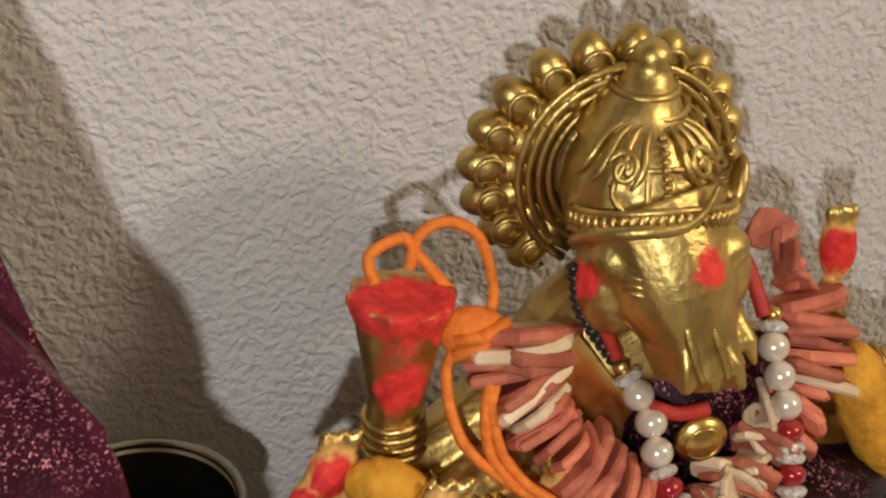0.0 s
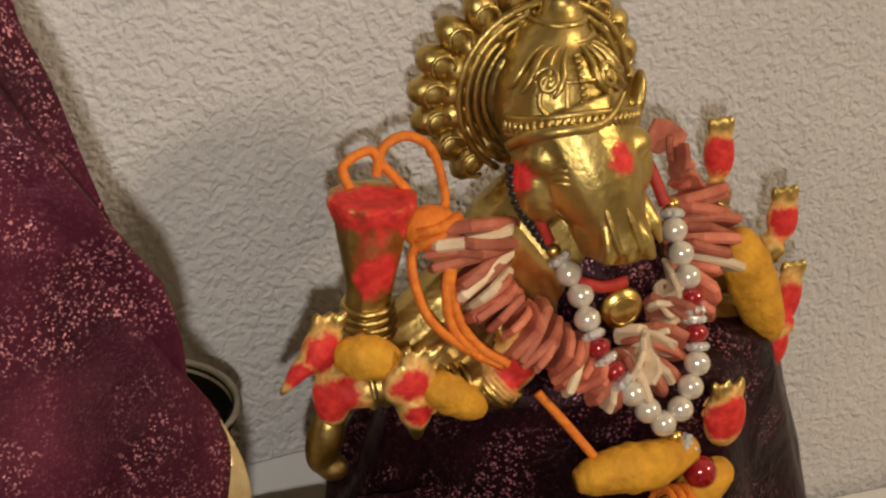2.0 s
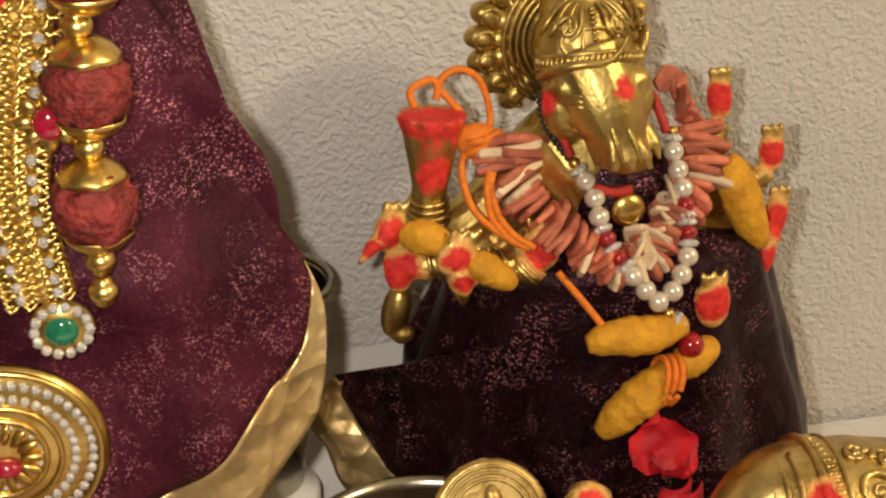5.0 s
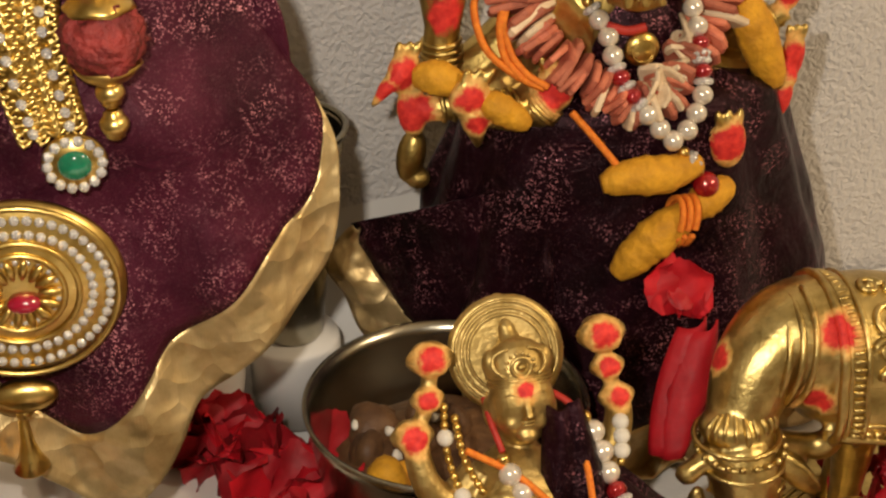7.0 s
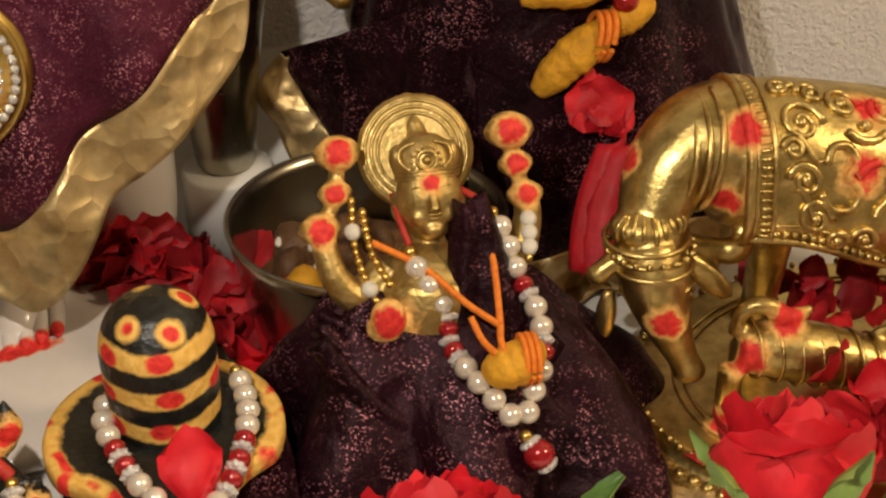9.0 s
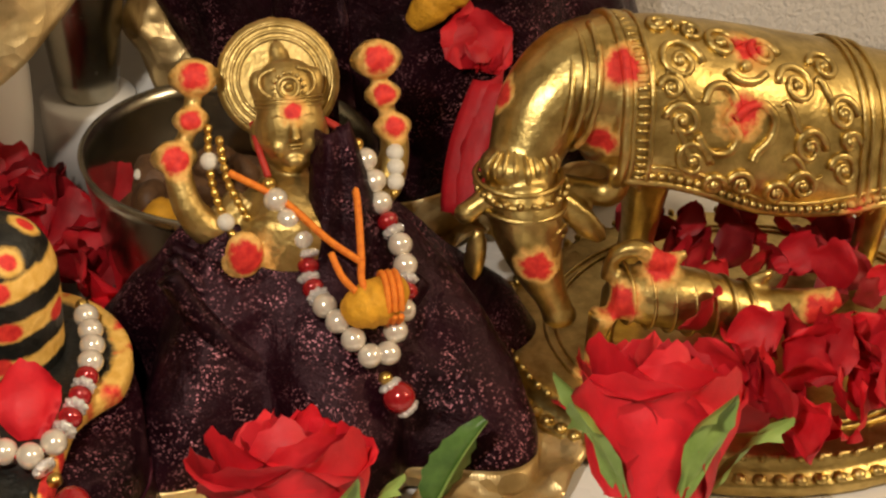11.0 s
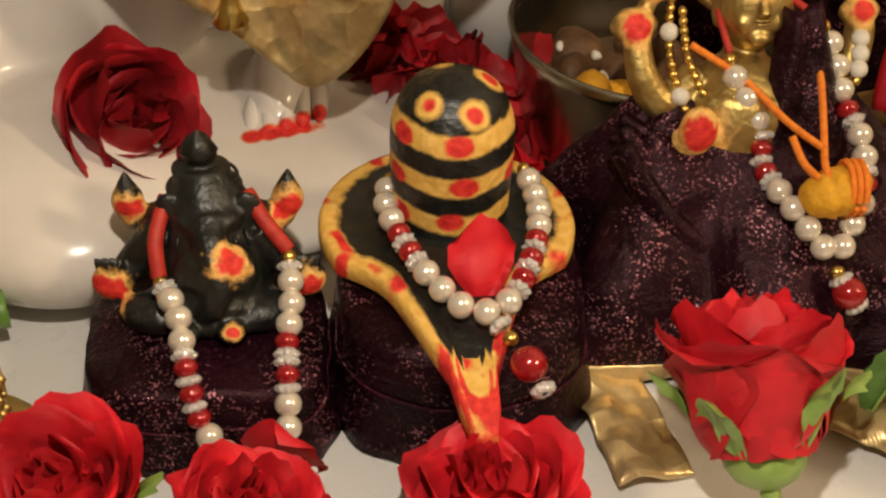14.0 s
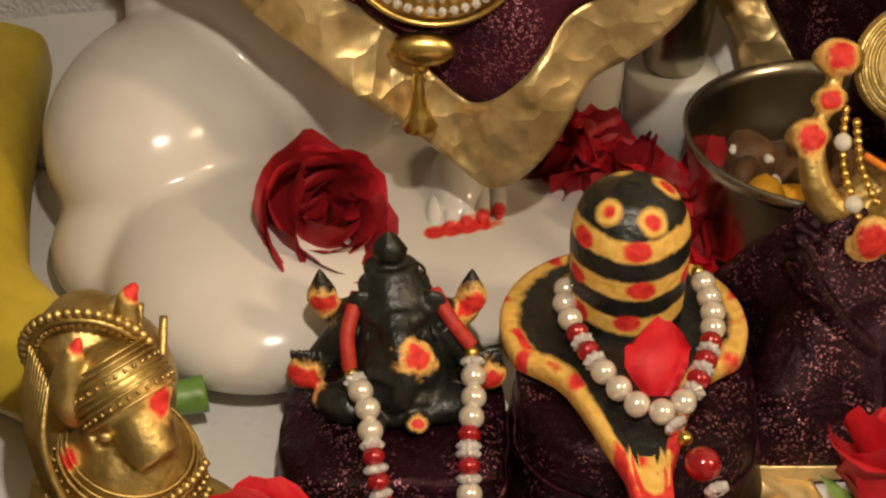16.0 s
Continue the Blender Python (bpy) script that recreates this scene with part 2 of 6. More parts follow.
# ---- geometry helpers, in centimetres ----
class Geo:
    def __init__(self):
        self.v, self.f, self.m, self.field = [], [], [], None

    def add(self, verts, faces, mat=0):
        k = len(self.v)
        self.v += [tuple(p) for p in verts]
        self.f += [tuple(i + k for i in q) for q in faces]
        self.m += [mat] * len(faces)
        return self

    def grid(self, rows, mat=0, wrap=False):
        nu, nv = len(rows), len(rows[0])
        faces = []
        for i in range(nu - 1):
            for j in range(nv if wrap else nv - 1):
                k = (j + 1) % nv
                faces.append((i * nv + j, i * nv + k, (i + 1) * nv + k, (i + 1) * nv + j))
        return self.add([p for r in rows for p in r], faces, mat)

    def ell(self, c, r, rot=(0, 0, 0), nu=16, nv=10, mat=0, lobes=0, lobe=0.0):
        e = Euler([radians(a) for a in rot]).to_matrix()
        r = (r, r, r) if isinstance(r, (int, float)) else r
        rows = []
        for i in range(nv + 1):
            th = math.pi * i / nv
            row = []
            for j in range(nu):
                ph = 2 * math.pi * j / nu
                k = 1 + lobe * math.cos(lobes * ph) * math.sin(th)
                p = Vector((r[0] * k * math.sin(th) * math.cos(ph), r[1] * k * math.sin(th) * math.sin(ph), -r[2] * math.cos(th)))
                row.append(Vector(c) + e @ p)
            rows.append(row)
        return self.grid(rows, mat, True)

    def tube(self, pts, rad, n=8, mat=0, steps=0, flat=1.0, closed=False):
        pts = [Vector(p) for p in pts]
        rad = [rad] * len(pts) if isinstance(rad, (int, float)) else list(rad)
        if steps:
            pts, rad = spline(pts, steps, closed), spline1(rad, steps, closed)
        rows, up = [], None
        for i, p in enumerate(pts):
            a = pts[i - 1] if (i or closed) else p
            b = pts[(i + 1) % len(pts)] if (i + 1 < len(pts) or closed) else p
            d = (b - a).normalized()
            if up is None:
                up = d.orthogonal().normalized()
            up = (up - d * up.dot(d)).normalized()
            side = d.cross(up)
            rows.append([p + (up * math.cos(t) * flat + side * math.sin(t)) * rad[i] for t in (2 * math.pi * j / n for j in range(n))])
        if closed:
            rows.append(rows[0])
            self.grid(rows, mat, True)
        else:
            self.grid(rows, mat, True)
            k = len(self.v)
            self.f += [tuple(range(k - len(rows) * n + n - 1, k - len(rows) * n - 1, -1)), tuple(range(k - n, k))]
            self.m += [mat, mat]
        return self

    def lathe(self, c, profile, n=24, rot=(0, 0, 0), sx=1.0, sy=1.0, mat=0, shape=None):
        e = Euler([radians(a) for a in rot]).to_matrix()
        rows = []
        for r, z in profile:
            row = []
            for j in range(n):
                t = 2 * math.pi * j / n
                k = shape(t, z) if shape else 1.0
                row.append(Vector(c) + e @ Vector((r * k * sx * math.cos(t), r * k * sy * math.sin(t), z)))
            rows.append(row)
        return self.grid(rows, mat, True)

    def mesh(self, name, mats):
        me = bpy.data.meshes.new(name)
        me.from_pydata([(x * CM, y * CM, z * CM) for x, y, z in self.v], [], self.f)
        for m in mats if isinstance(mats, (list, tuple)) else [mats]:
            me.materials.append(m)
        me.polygons.foreach_set("material_index", self.m)
        me.polygons.foreach_set("use_smooth", [True] * len(self.f))
        if self.field:
            red, paste = self.field(np.array(self.v))
            for nm, vals in (("red", red), ("paste", paste)):
                me.attributes.new(nm, "FLOAT", "POINT").data.foreach_set("value", np.asarray(vals, dtype=np.float32))
        me.update()
        return me


def spline(pts, steps, closed=False):
    """Catmull-Rom through the points."""
    out, n = [], len(pts)
    for i in range(n if closed else n - 1):
        if closed:
            p0, p1, p2, p3 = pts[i - 1], pts[i], pts[(i + 1) % n], pts[(i + 2) % n]
        else:
            p0, p1, p2, p3 = pts[max(i - 1, 0)], pts[i], pts[i + 1], pts[min(i + 2, n - 1)]
        for k in range(steps):
            t = k / steps
            out.append(0.5 * (2 * p1 + (p2 - p0) * t + (2 * p0 - 5 * p1 + 4 * p2 - p3) * t * t + (3 * p1 - p0 - 3 * p2 + p3) * t * t * t))
    if not closed:
        out.append(pts[-1])
    return out


def spline1(vals, steps, closed=False):
    return [v.x for v in spline([Vector((v, 0, 0)) for v in vals], steps, closed)]


def part(name, geo, mats, parent=None, label=""):
    ob = new(name, geo if isinstance(geo, bpy.types.Mesh) else geo.mesh(name, mats))
    ob.parent = parent
    return tagged(ob, label)


def thing(name, label, category, group="", at=(0, 0, 0)):
    ob = new(name)
    ob.empty_display_size = 0.01
    ob.location = [a * CM for a in at]
    return tagged(ob, label, category, group)


def solid(name, geo, mats, label, category, group="", kind=""):
    return tagged(part(name, geo, mats), label, category, group, kind)


def cast(geo, voxel, rounds=2):
    """Melts overlapping forms into one skin, as in a casting."""
    me = geo.mesh("melt", BRASS)
    ob = new("melt", me)
    r = ob.modifiers.new("melt", "REMESH")
    r.mode, r.voxel_size = "VOXEL", voxel * CM
    s = ob.modifiers.new("soft", "SMOOTH")
    s.factor, s.iterations = 0.5, rounds
    done = bpy.data.meshes.new_from_object(ob.evaluated_get(bpy.context.evaluated_depsgraph_get()))
    bpy.data.objects.remove(ob)
    out = Geo()
    out.v = [tuple(v.co / CM) for v in done.vertices]
    out.f = [tuple(p.vertices) for p in done.polygons]
    out.m = [0] * len(out.f)
    bpy.data.meshes.remove(done)
    bpy.data.meshes.remove(me)
    return out


def daub(geo, spots, rim=1.35):
    """Places of powder smears, with paste round them. spots: x, y, z, radius, and True where there is no paste."""
    def field(v):
        near, pale = np.full(len(v), 3.0), np.full(len(v), 3.0)
        for x, y, z, r, *bare in spots:
            d = np.linalg.norm(v - (x, y, z), axis=1) / r
            near = np.minimum(near, d)
            if not bare:
                pale = np.minimum(pale, d / rim)
        return near, pale
    geo.field = field
    return geo


def daubed(base, name, red=RED_POWDER, paste=PASTE, rag=1.5, grain=240):
    """The base material with ragged smears of paste and powder on it where the piece was daubed."""
    m = base.copy()
    m.name = name
    nt = m.node_tree
    out, skin = nt.nodes["Material Output"], nt.nodes["Principled BSDF"]
    co = nt.nodes.new("ShaderNodeTexCoord").outputs["Object"]
    n = node(nt, "ShaderNodeTexNoise", Scale=float(grain), Detail=4.0, Roughness=0.65)
    nt.links.new(co, n.inputs["Vector"])
    last = skin.outputs[0]
    for attr, source in (("paste", paste), ("red", red)):
        at = nt.nodes.new("ShaderNodeAttribute")
        at.attribute_name = attr
        wave = nt.nodes.new("ShaderNodeMath")
        wave.operation = "MULTIPLY_ADD"
        wave.inputs[1].default_value, wave.inputs[2].default_value = rag, -0.5 * rag
        nt.links.new(n.outputs["Fac"], wave.inputs[0])
        add = nt.nodes.new("ShaderNodeMath")
        nt.links.new(at.outputs["Fac"], add.inputs[0])
        nt.links.new(wave.outputs[0], add.inputs[1])
        on = node(nt, "ShaderNodeMapRange")
        on.inputs["From Min"].default_value, on.inputs["From Max"].default_value = 0.84, 1.16
        on.inputs["To Min"].default_value, on.inputs["To Max"].default_value = 1.0, 0.0
        nt.links.new(add.outputs[0], on.inputs["Value"])
        b = nt.nodes.new("ShaderNodeBsdfPrincipled")
        src = source.node_tree.nodes["Principled BSDF"]
        ramp = next(q for q in source.node_tree.nodes if q.type == "VALTORGB").color_ramp
        tone = node(nt, "ShaderNodeTexNoise", Scale=500.0, Detail=4.0)
        nt.links.new(co, tone.inputs["Vector"])
        nt.links.new(ramp_of(nt, tone.outputs["Fac"], [(e.position, tuple(e.color)[:3]) for e in ramp.elements]), b.inputs["Base Color"])
        b.inputs["Roughness"].default_value = 0.7
        rough = node(nt, "ShaderNodeBump", Strength=0.7, Distance=0.0006)
        nt.links.new(tone.outputs["Fac"], rough.inputs["Height"])
        nt.links.new(rough.outputs["Normal"], b.inputs["Normal"])
        mix = nt.nodes.new("ShaderNodeMixShader")
        nt.links.new(on.outputs["Result"], mix.inputs[0])
        nt.links.new(last, mix.inputs[1])
        nt.links.new(b.outputs[0], mix.inputs[2])
        last = mix.outputs[0]
    nt.links.new(last, out.inputs["Surface"])
    return m


def wob(x, y, z, k=1.0):
    return noise.noise(Vector((x * k, y * k, z * k)))


# ---- the setting ----
def box(geo, x0, x1, y0, y1, z0, z1):
    v = [(x, y, z) for x in (x0, x1) for y in (y0, y1) for z in (z0, z1)]
    return geo.add(v, [(0, 1, 3, 2), (4, 6, 7, 5), (0, 4, 5, 1), (2, 3, 7, 6), (0, 2, 6, 4), (1, 5, 7, 3)])


def structure(name, geo, mat, label, category):
    ob = part(name, geo, mat)
    for p in ob.data.polygons:
        p.use_smooth = False
    return tagged(ob, label, category, "", "structure")


structure("wall_north", box(Geo(), -170, 170, 0, 12, -75, 165), WALL, "off-white plastered wall with a pebbly texture", "wall")
structure("wall_south", box(Geo(), -170, 170, -272, -260, -75, 165), ROOM, "plain painted room wall behind the camera", "wall")
structure("wall_west", box(Geo(), -182, -170, -260, 0, -75, 165), ROOM, "plain painted room wall at the side", "wall")
structure("wall_east", box(Geo(), 170, 182, -260, 0, -75, 165), ROOM, "plain painted room wall at the side", "wall")
structure("ceiling", box(Geo(), -182, 182, -272, 12, 165, 175), ROOM, "plain painted ceiling over the room", "ceiling")
structure("floor", box(Geo(), -182, 182, -272, 12, -85, -75), FLOOR, "grey carpeted floor below the table", "floor")

table = thing("table", "white laminate table top carrying the whole shrine", "table", at=(10, -20, -75))


def table_part(name, geo, mat):
    ob = part(name, geo, mat, table)
    ob.location = (-0.10, 0.20, 0.75)
    for p in ob.data.polygons:
        p.use_smooth = False
    return ob


g = Geo()
top = [(-20.2, -0.3), (-8.8, -38.6), (62, -38.6), (62, -0.3)]
g.add([(x, y, 0) for x, y in top] + [(x, y, -2.2) for x, y in top], [(3, 2, 1, 0), (4, 5, 6, 7), (0, 1, 5, 4), (1, 2, 6, 5), (2, 3, 7, 6), (3, 0, 4, 7)])
table_part("tabletop", g, TABLE)
for lx, ly in ((-13, -4), (-5, -35), (58, -4), (58, -35)):
    table_part("leg", box(Geo(), lx - 1.5, lx + 1.5, ly - 1.5, ly + 1.5, -75, -2.2), TABLE)

# white lining sheet that sweeps from the table up against the wall
rows = []
for i in range(30):
    x = -19.2 + i
    rise = 2.35 + 0.095 * (x + 19.2)
    row = []
    for j in range(13):
        a = j / 12
        y = -0.25 - 4.6 * (1 - a) ** 1.2
        z = 0.25 + rise * a ** 2.2 + 0.05 * wob(x, y, 0, 0.4) * a
        row.append((x, y, z))
    rows.append(row)
g = Geo().grid(rows)
low = [[(x, y + 0.12, z - 0.2) for x, y, z in r] for r in rows]
g.grid([r[::-1] for r in low])
g.grid([rows[0], low[0]]).grid([low[-1], rows[-1]])
g.grid([[r[0] for r in low], [r[0] for r in rows]]).grid([[r[-1] for r in rows], [r[-1] for r in low]])
solid("lining_sheet", g, SHEET, "white lining sheet curling up against the wall", "sheet")


# ---- cloths ----
def skirt(name, label, centre_top, rt, centre_low, rl, turn, hem, folds, seed, inner=PURPLE, border_from=0.86, border=TISSUE, swell=0.0, nu=150, nv=48, pleat=0.045):
    """A draped skirt: an open cone of cloth from the waist to the table, with a gold hem."""
    body, edge, rows = Geo(), Geo(), []
    for j in range(nv + 1):
        v = j / nv
        row = []
        for i in range(nu + 1):
            u = i / nu
            t = radians(turn[0] + (turn[1] - turn[0]) * u)
            zb = hem(u)
            tx, ty, tz = centre_top[0] + rt[0] * math.cos(t), centre_top[1] + rt[1] * math.sin(t), centre_top[2]
            bx, by = centre_low[0] + rl[0] * math.cos(t), centre_low[1] + rl[1] * math.sin(t)
            s = v ** 0.9
            k = 1 + (pleat * math.sin(folds * t + seed + 2 * v) + 0.075 * wob(t * 2.2, v * 2.0, seed) + 0.03 * wob(t * 6, v * 5, seed)) * (0.35 + v)
            k += swell * math.sin(math.pi * v)
            x, y = tx + (bx - tx) * s, ty + (by - ty) * s
            cx, cy = centre_low[0] * s + centre_top[0] * (1 - s), centre_low[1] * s + centre_top[1] * (1 - s)
            z = tz + (zb - tz) * v + 0.22 * wob(t * 3, v * 5, seed + 9) * (1 - v)
            row.append((cx + (x - cx) * k, cy + (y - cy) * k, z))
        rows.append(row)
    cap = [[(centre_top[0] + (x - centre_top[0]) * k, centre_top[1] + (y - centre_top[1]) * k, z + lift) for x, y, z in rows[0]] for k, lift in ((0.25, 0.5), (0.7, 0.4), (0.93, 0.2))]
    rows = cap + rows
    cut = int(nv * border_from) + 3
    body.grid(rows[: cut + 1])
    edge.grid(rows[cut:])
    ob = thing(name, label, "cloth", at=(centre_low[0], centre_low[1], 0))
    for nm, gg, mt, lb in (("fabric", body, inner, ""), ("border", edge, border, "crinkled gold tissue border")):
        p = part(nm, gg, mt, ob, lb)
        p.location = -ob.location
        so = p.modifiers.new("cloth_depth", "SOLIDIFY")
        so.thickness, so.offset = 0.0007, -1
    return ob


def child(name, geo, mat, parent, label=""):
    p = part(name, geo, mat, parent, label)
    p.location = -Vector(parent.location)
    return p


# ---- beads ----
def bead_meshes():
    out = {}
    out["p"] = (Geo().ell((0, 0, 0), (0.275, 0.275, 0.265), nu=16, nv=10).mesh("pearl_bead", PEARL), 0.56, "pearl")
    out["r"] = (Geo().ell((0, 0, 0), (0.25, 0.25, 0.205), nu=16, nv=10).mesh("red_bead", RED_BEAD), 0.42, "red_bead")
    g = Geo().lathe((0, 0, 0), [(0.06, -0.09), (0.18, -0.09), (0.22, -0.05), (0.245, 0.0), (0.22, 0.05), (0.18, 0.09), (0.06, 0.09)], 32, shape=lambda t, z: 1 + 0.12 * math.cos(8 * t))
    out["o"] = (g.mesh("stone_ring", CRYSTAL), 0.2, "stone_ring")
    out["g"] = (Geo().ell((0, 0, 0), (0.16, 0.16, 0.15), nu=10, nv=8).mesh("gold_bead", GILT), 0.28, "gold_bead")
    out["R"] = (Geo().ell((0, 0, 0), 0.36, nu=16, nv=10).mesh("large_red_bead", RED_BEAD), 0.66, "red_bead")
    out["w"] = (Geo().ell((0, 0, 0), 0.2, nu=12, nv=8).mesh("white_bead", RICE), 0.38, "white_bead")
    out["k"] = (Geo().ell((0, 0, 0), (0.13, 0.13, 0.09), nu=8, nv=6).mesh("black_bead", BLACK_BEAD), 0.17, "black_bead")
    out["c"] = (Geo().ell((0, 0, 0), (0.10, 0.10, 0.12), nu=8, nv=6).mesh("chain_link", GILT), 0.2, "chain_link")
    return out


BEADS = bead_meshes()


def string_beads(parent, path, pattern, fill=True):
    pts = spline([Vector(p) for p in path], 14)
    dist = [0.0]
    for a, b in zip(pts, pts[1:]):
        dist.append(dist[-1] + (b - a).length)
    need = sum(BEADS[k][1] for k in pattern)
    if fill:
        reps = list(pattern)
        while need < dist[-1] * 0.97:
            k = pattern[len(reps) % len(pattern)]
            reps.append(k)
            need += BEADS[k][1]
        pattern = reps
    s = dist[-1] / need
    at = 0.0
    for k in pattern:
        me, ln, nm = BEADS[k]
        mid = (at + ln / 2) * s
        at += ln
        i = min(max(1, next((q for q, d in enumerate(dist) if d >= mid), len(dist) - 1)), len(pts) - 1)
        f = (mid - dist[i - 1]) / max(dist[i] - dist[i - 1], 1e-6)
        p = pts[i - 1].lerp(pts[i], f)
        ob = new(nm, me)
        ob.parent = parent
        q = (pts[i] - pts[i - 1]).to_track_quat("Z", "Y").to_matrix().to_4x4()
        ob.matrix_basis = Matrix.Translation(p * CM - parent.location) @ q
    return parent


def pearl_garland(label, path, pattern, drop=(), drop_pattern="", at=None):
    ob = thing("pearl_garland", label, "garland", "pearl garlands", at=at or path[0])
    string_beads(ob, path, pattern, fill=False)
    if drop:
        string_beads(ob, drop, drop_pattern, fill=False)
    child("string", Geo().tube(path, 0.05, n=5, steps=8), RED_CORD, ob, "thin red cord")
    return ob


# ---- flowers ----
def petal_geo(w, h, cup, curl, seed, n=9, wrap=1.0):
    """A petal that wraps round a cylinder, swells outward and rolls back at the lip."""
    rows = []
    for i in range(n + 1):
        v = i / n
        half = w * min(1.0, 0.30 + 1.25 * v ** 0.75) * (1 - max(0, v - 0.72) ** 2 * 3.0) + 0.02
        rb = wrap * (0.75 + 0.5 * v)
        row = []
        for j in range(n + 1):
            u = 2 * j / n - 1
            a = u * half / rb
            out = cup * math.sin(v * 1.6) * h + curl * max(0, v - 0.6) ** 2 * h * 5
            y = out - rb * (1 - math.cos(a)) + 0.11 * h * wob(u * 1.9 + seed, v * 2.5, seed)
            z = h * v * (1 - 0.30 * u * u * v) - curl * max(0, v - 0.72) * h * 0.8 + 0.12 * h * v * wob(u * 2.6, v * 2 + seed, seed + 4)
            row.append((rb * math.sin(a), -y, z))
        rows.append(row)
    return Geo().grid(rows)


PETALS = {}


def petal_mesh(w, h, cup, curl, seed, mat, wrap=1.0):
    key = (round(w, 2), round(h, 2), round(cup, 2), round(curl, 2), seed, mat.name, round(wrap, 2))
    if key not in PETALS:
        PETALS[key] = petal_geo(w, h, cup, curl, seed, 9, wrap).mesh("petal", mat)
    return PETALS[key]


def rose(label, at, size, tilt, mat=ROSE, open_=0.5, stem=True, seed=0, tall=1.0, sepal=1.0):
    """A rose of overlapping spiral petals, with sepals and a cut stem."""
    ob = thing("rose", label, "rose", "cut roses")
    rng = random.Random(seed)
    for ring, (n, r, w, h, cup, curl, lean) in enumerate([(3, 0.10, 0.24, 1.02, -0.05, 0.0, -6), (4, 0.20, 0.36, 1.06, 0.0, 0.03, -3), (5, 0.32, 0.48, 1.06, 0.06, 0.08, 3), (4, 0.44, 0.74, 1.04, 0.10, 0.14, 10), (5, 0.50, 0.80, 0.96, 0.14, 0.26, 20)]):
        for i in range(n):
            h2 = h * size * (0.93 + 0.05 * (i % 3))
            me = petal_mesh(w * size, h2, cup * (0.35 + 1.1 * open_), curl * (0.15 + 1.25 * open_), i % 3, mat, max(0.3, r) * size * 1.15)
            p = new("petal", me)
            p.parent = ob
            a = 360 * (i + 0.37 * ring) / n + rng.uniform(-12, 12)
            p.matrix_basis = pose(0, 0, 0, 0, 0, a) @ pose(0, -r * 0.72 * size * CM, 0, (lean + rng.uniform(-5, 5)) * (0.4 + 1.2 * open_), 0, rng.uniform(-8, 8))
    if stem:
        g = Geo().ell((0, 0, 0.0), (0.30 * size, 0.30 * size, 0.26 * size), nu=12, nv=8)
        calyx = part("calyx", g, SEPAL, ob, "green calyx")
        part("stem", Geo().tube([(0, 0, 0), (0.03 * size, 0, -0.35 * size), (0.1 * size, 0.02, -0.8 * size)], [0.09 * size, 0.07 * size, 0.07 * size], n=8), SEPAL, ob, "cut green stem")
        me = petal_geo(0.095 * size * sepal, 0.72 * size * sepal, 0.24, 0.25, 5, 7, 0.6 * size).mesh("sepal", SEPAL)
        for i in range(5):
            s = new("sepal", me)
            s.parent = calyx
            s.matrix_basis = pose(0, 0, 0, 0, 0, 72 * i + 20) @ pose(0, -0.30 * size * CM, 0, 12 + 13 * (i % 3), 0, 0)
    ob.matrix_basis = Matrix.Translation(Vector(at) * CM) @ Euler([radians(a) for a in tilt]).to_matrix().to_4x4() @ Matrix.Scale(tall, 4, (0, 0, 1))
    return ob


def loose_petal(at, size, tilt, mat=ROSE, seed=0, label="fallen red rose petal", group="fallen petals"):
    ob = new("rose_petal", petal_mesh(0.45 * size, size, 0.10, 0.10, seed % 4, mat, 0.75 * size))
    ob.matrix_basis = Matrix.Translation(Vector(at) * CM) @ Euler([radians(a) for a in tilt]).to_matrix().to_4x4()
    return tagged(ob, label, "petal", group)


def leaf(at, length, tilt, label):
    rows = []
    for i in range(13):
        v = i / 12
        half = 0.22 * length * math.sin(math.pi * v ** 0.8) ** 0.8 * (1 + 0.09 * (-1) ** i) + 0.01
        rows.append([(u * half, 0.12 * length * abs(u) - 0.18 * length * v * v, length * v) for u in (-1, -0.5, 0, 0.5, 1)])
    ob = thing("rose_leaf", label, "leaf", "rose leaves")
    part("blade", Geo().grid(rows), LEAF, ob)
    part("vein", Geo().tube([(0, -0.01 - 0.18 * length * (i / 6) ** 2, length * i / 6) for i in range(7)], [0.05, 0.045, 0.04, 0.035, 0.03, 0.02, 0.01], n=5), SEPAL, ob)
    ob.matrix_basis = Matrix.Translation(Vector(at) * CM) @ Euler([radians(a) for a in tilt]).to_matrix().to_4x4()
    return ob


def root(pts, rad, label, group="turmeric roots"):
    """A knobbly turmeric finger with ring scars."""
    p = spline([Vector(q) for q in pts], 10)
    n = len(p) - 1
    r = [rad * (0.14 + 0.86 * math.sin(math.pi * min(1.0, 0.08 + 0.84 * i / n)) ** 0.75) * (1 + 0.018 * math.sin(i * 1.9) + 0.10 * wob(i * 0.4, rad, pts[0][0])) for i in range(n + 1)]
    return solid("turmeric_root", Geo().tube(p, r, n=14), TURMERIC, label, "turmeric", group)


def cord(name, label, strands, rad=0.09, mat=THREAD):
    ob = thing(name, label, "thread", at=strands[0][0])
    for s in strands:
        child("strand", Geo().tube(s, rad, n=6, steps=8), mat, ob)
    return ob


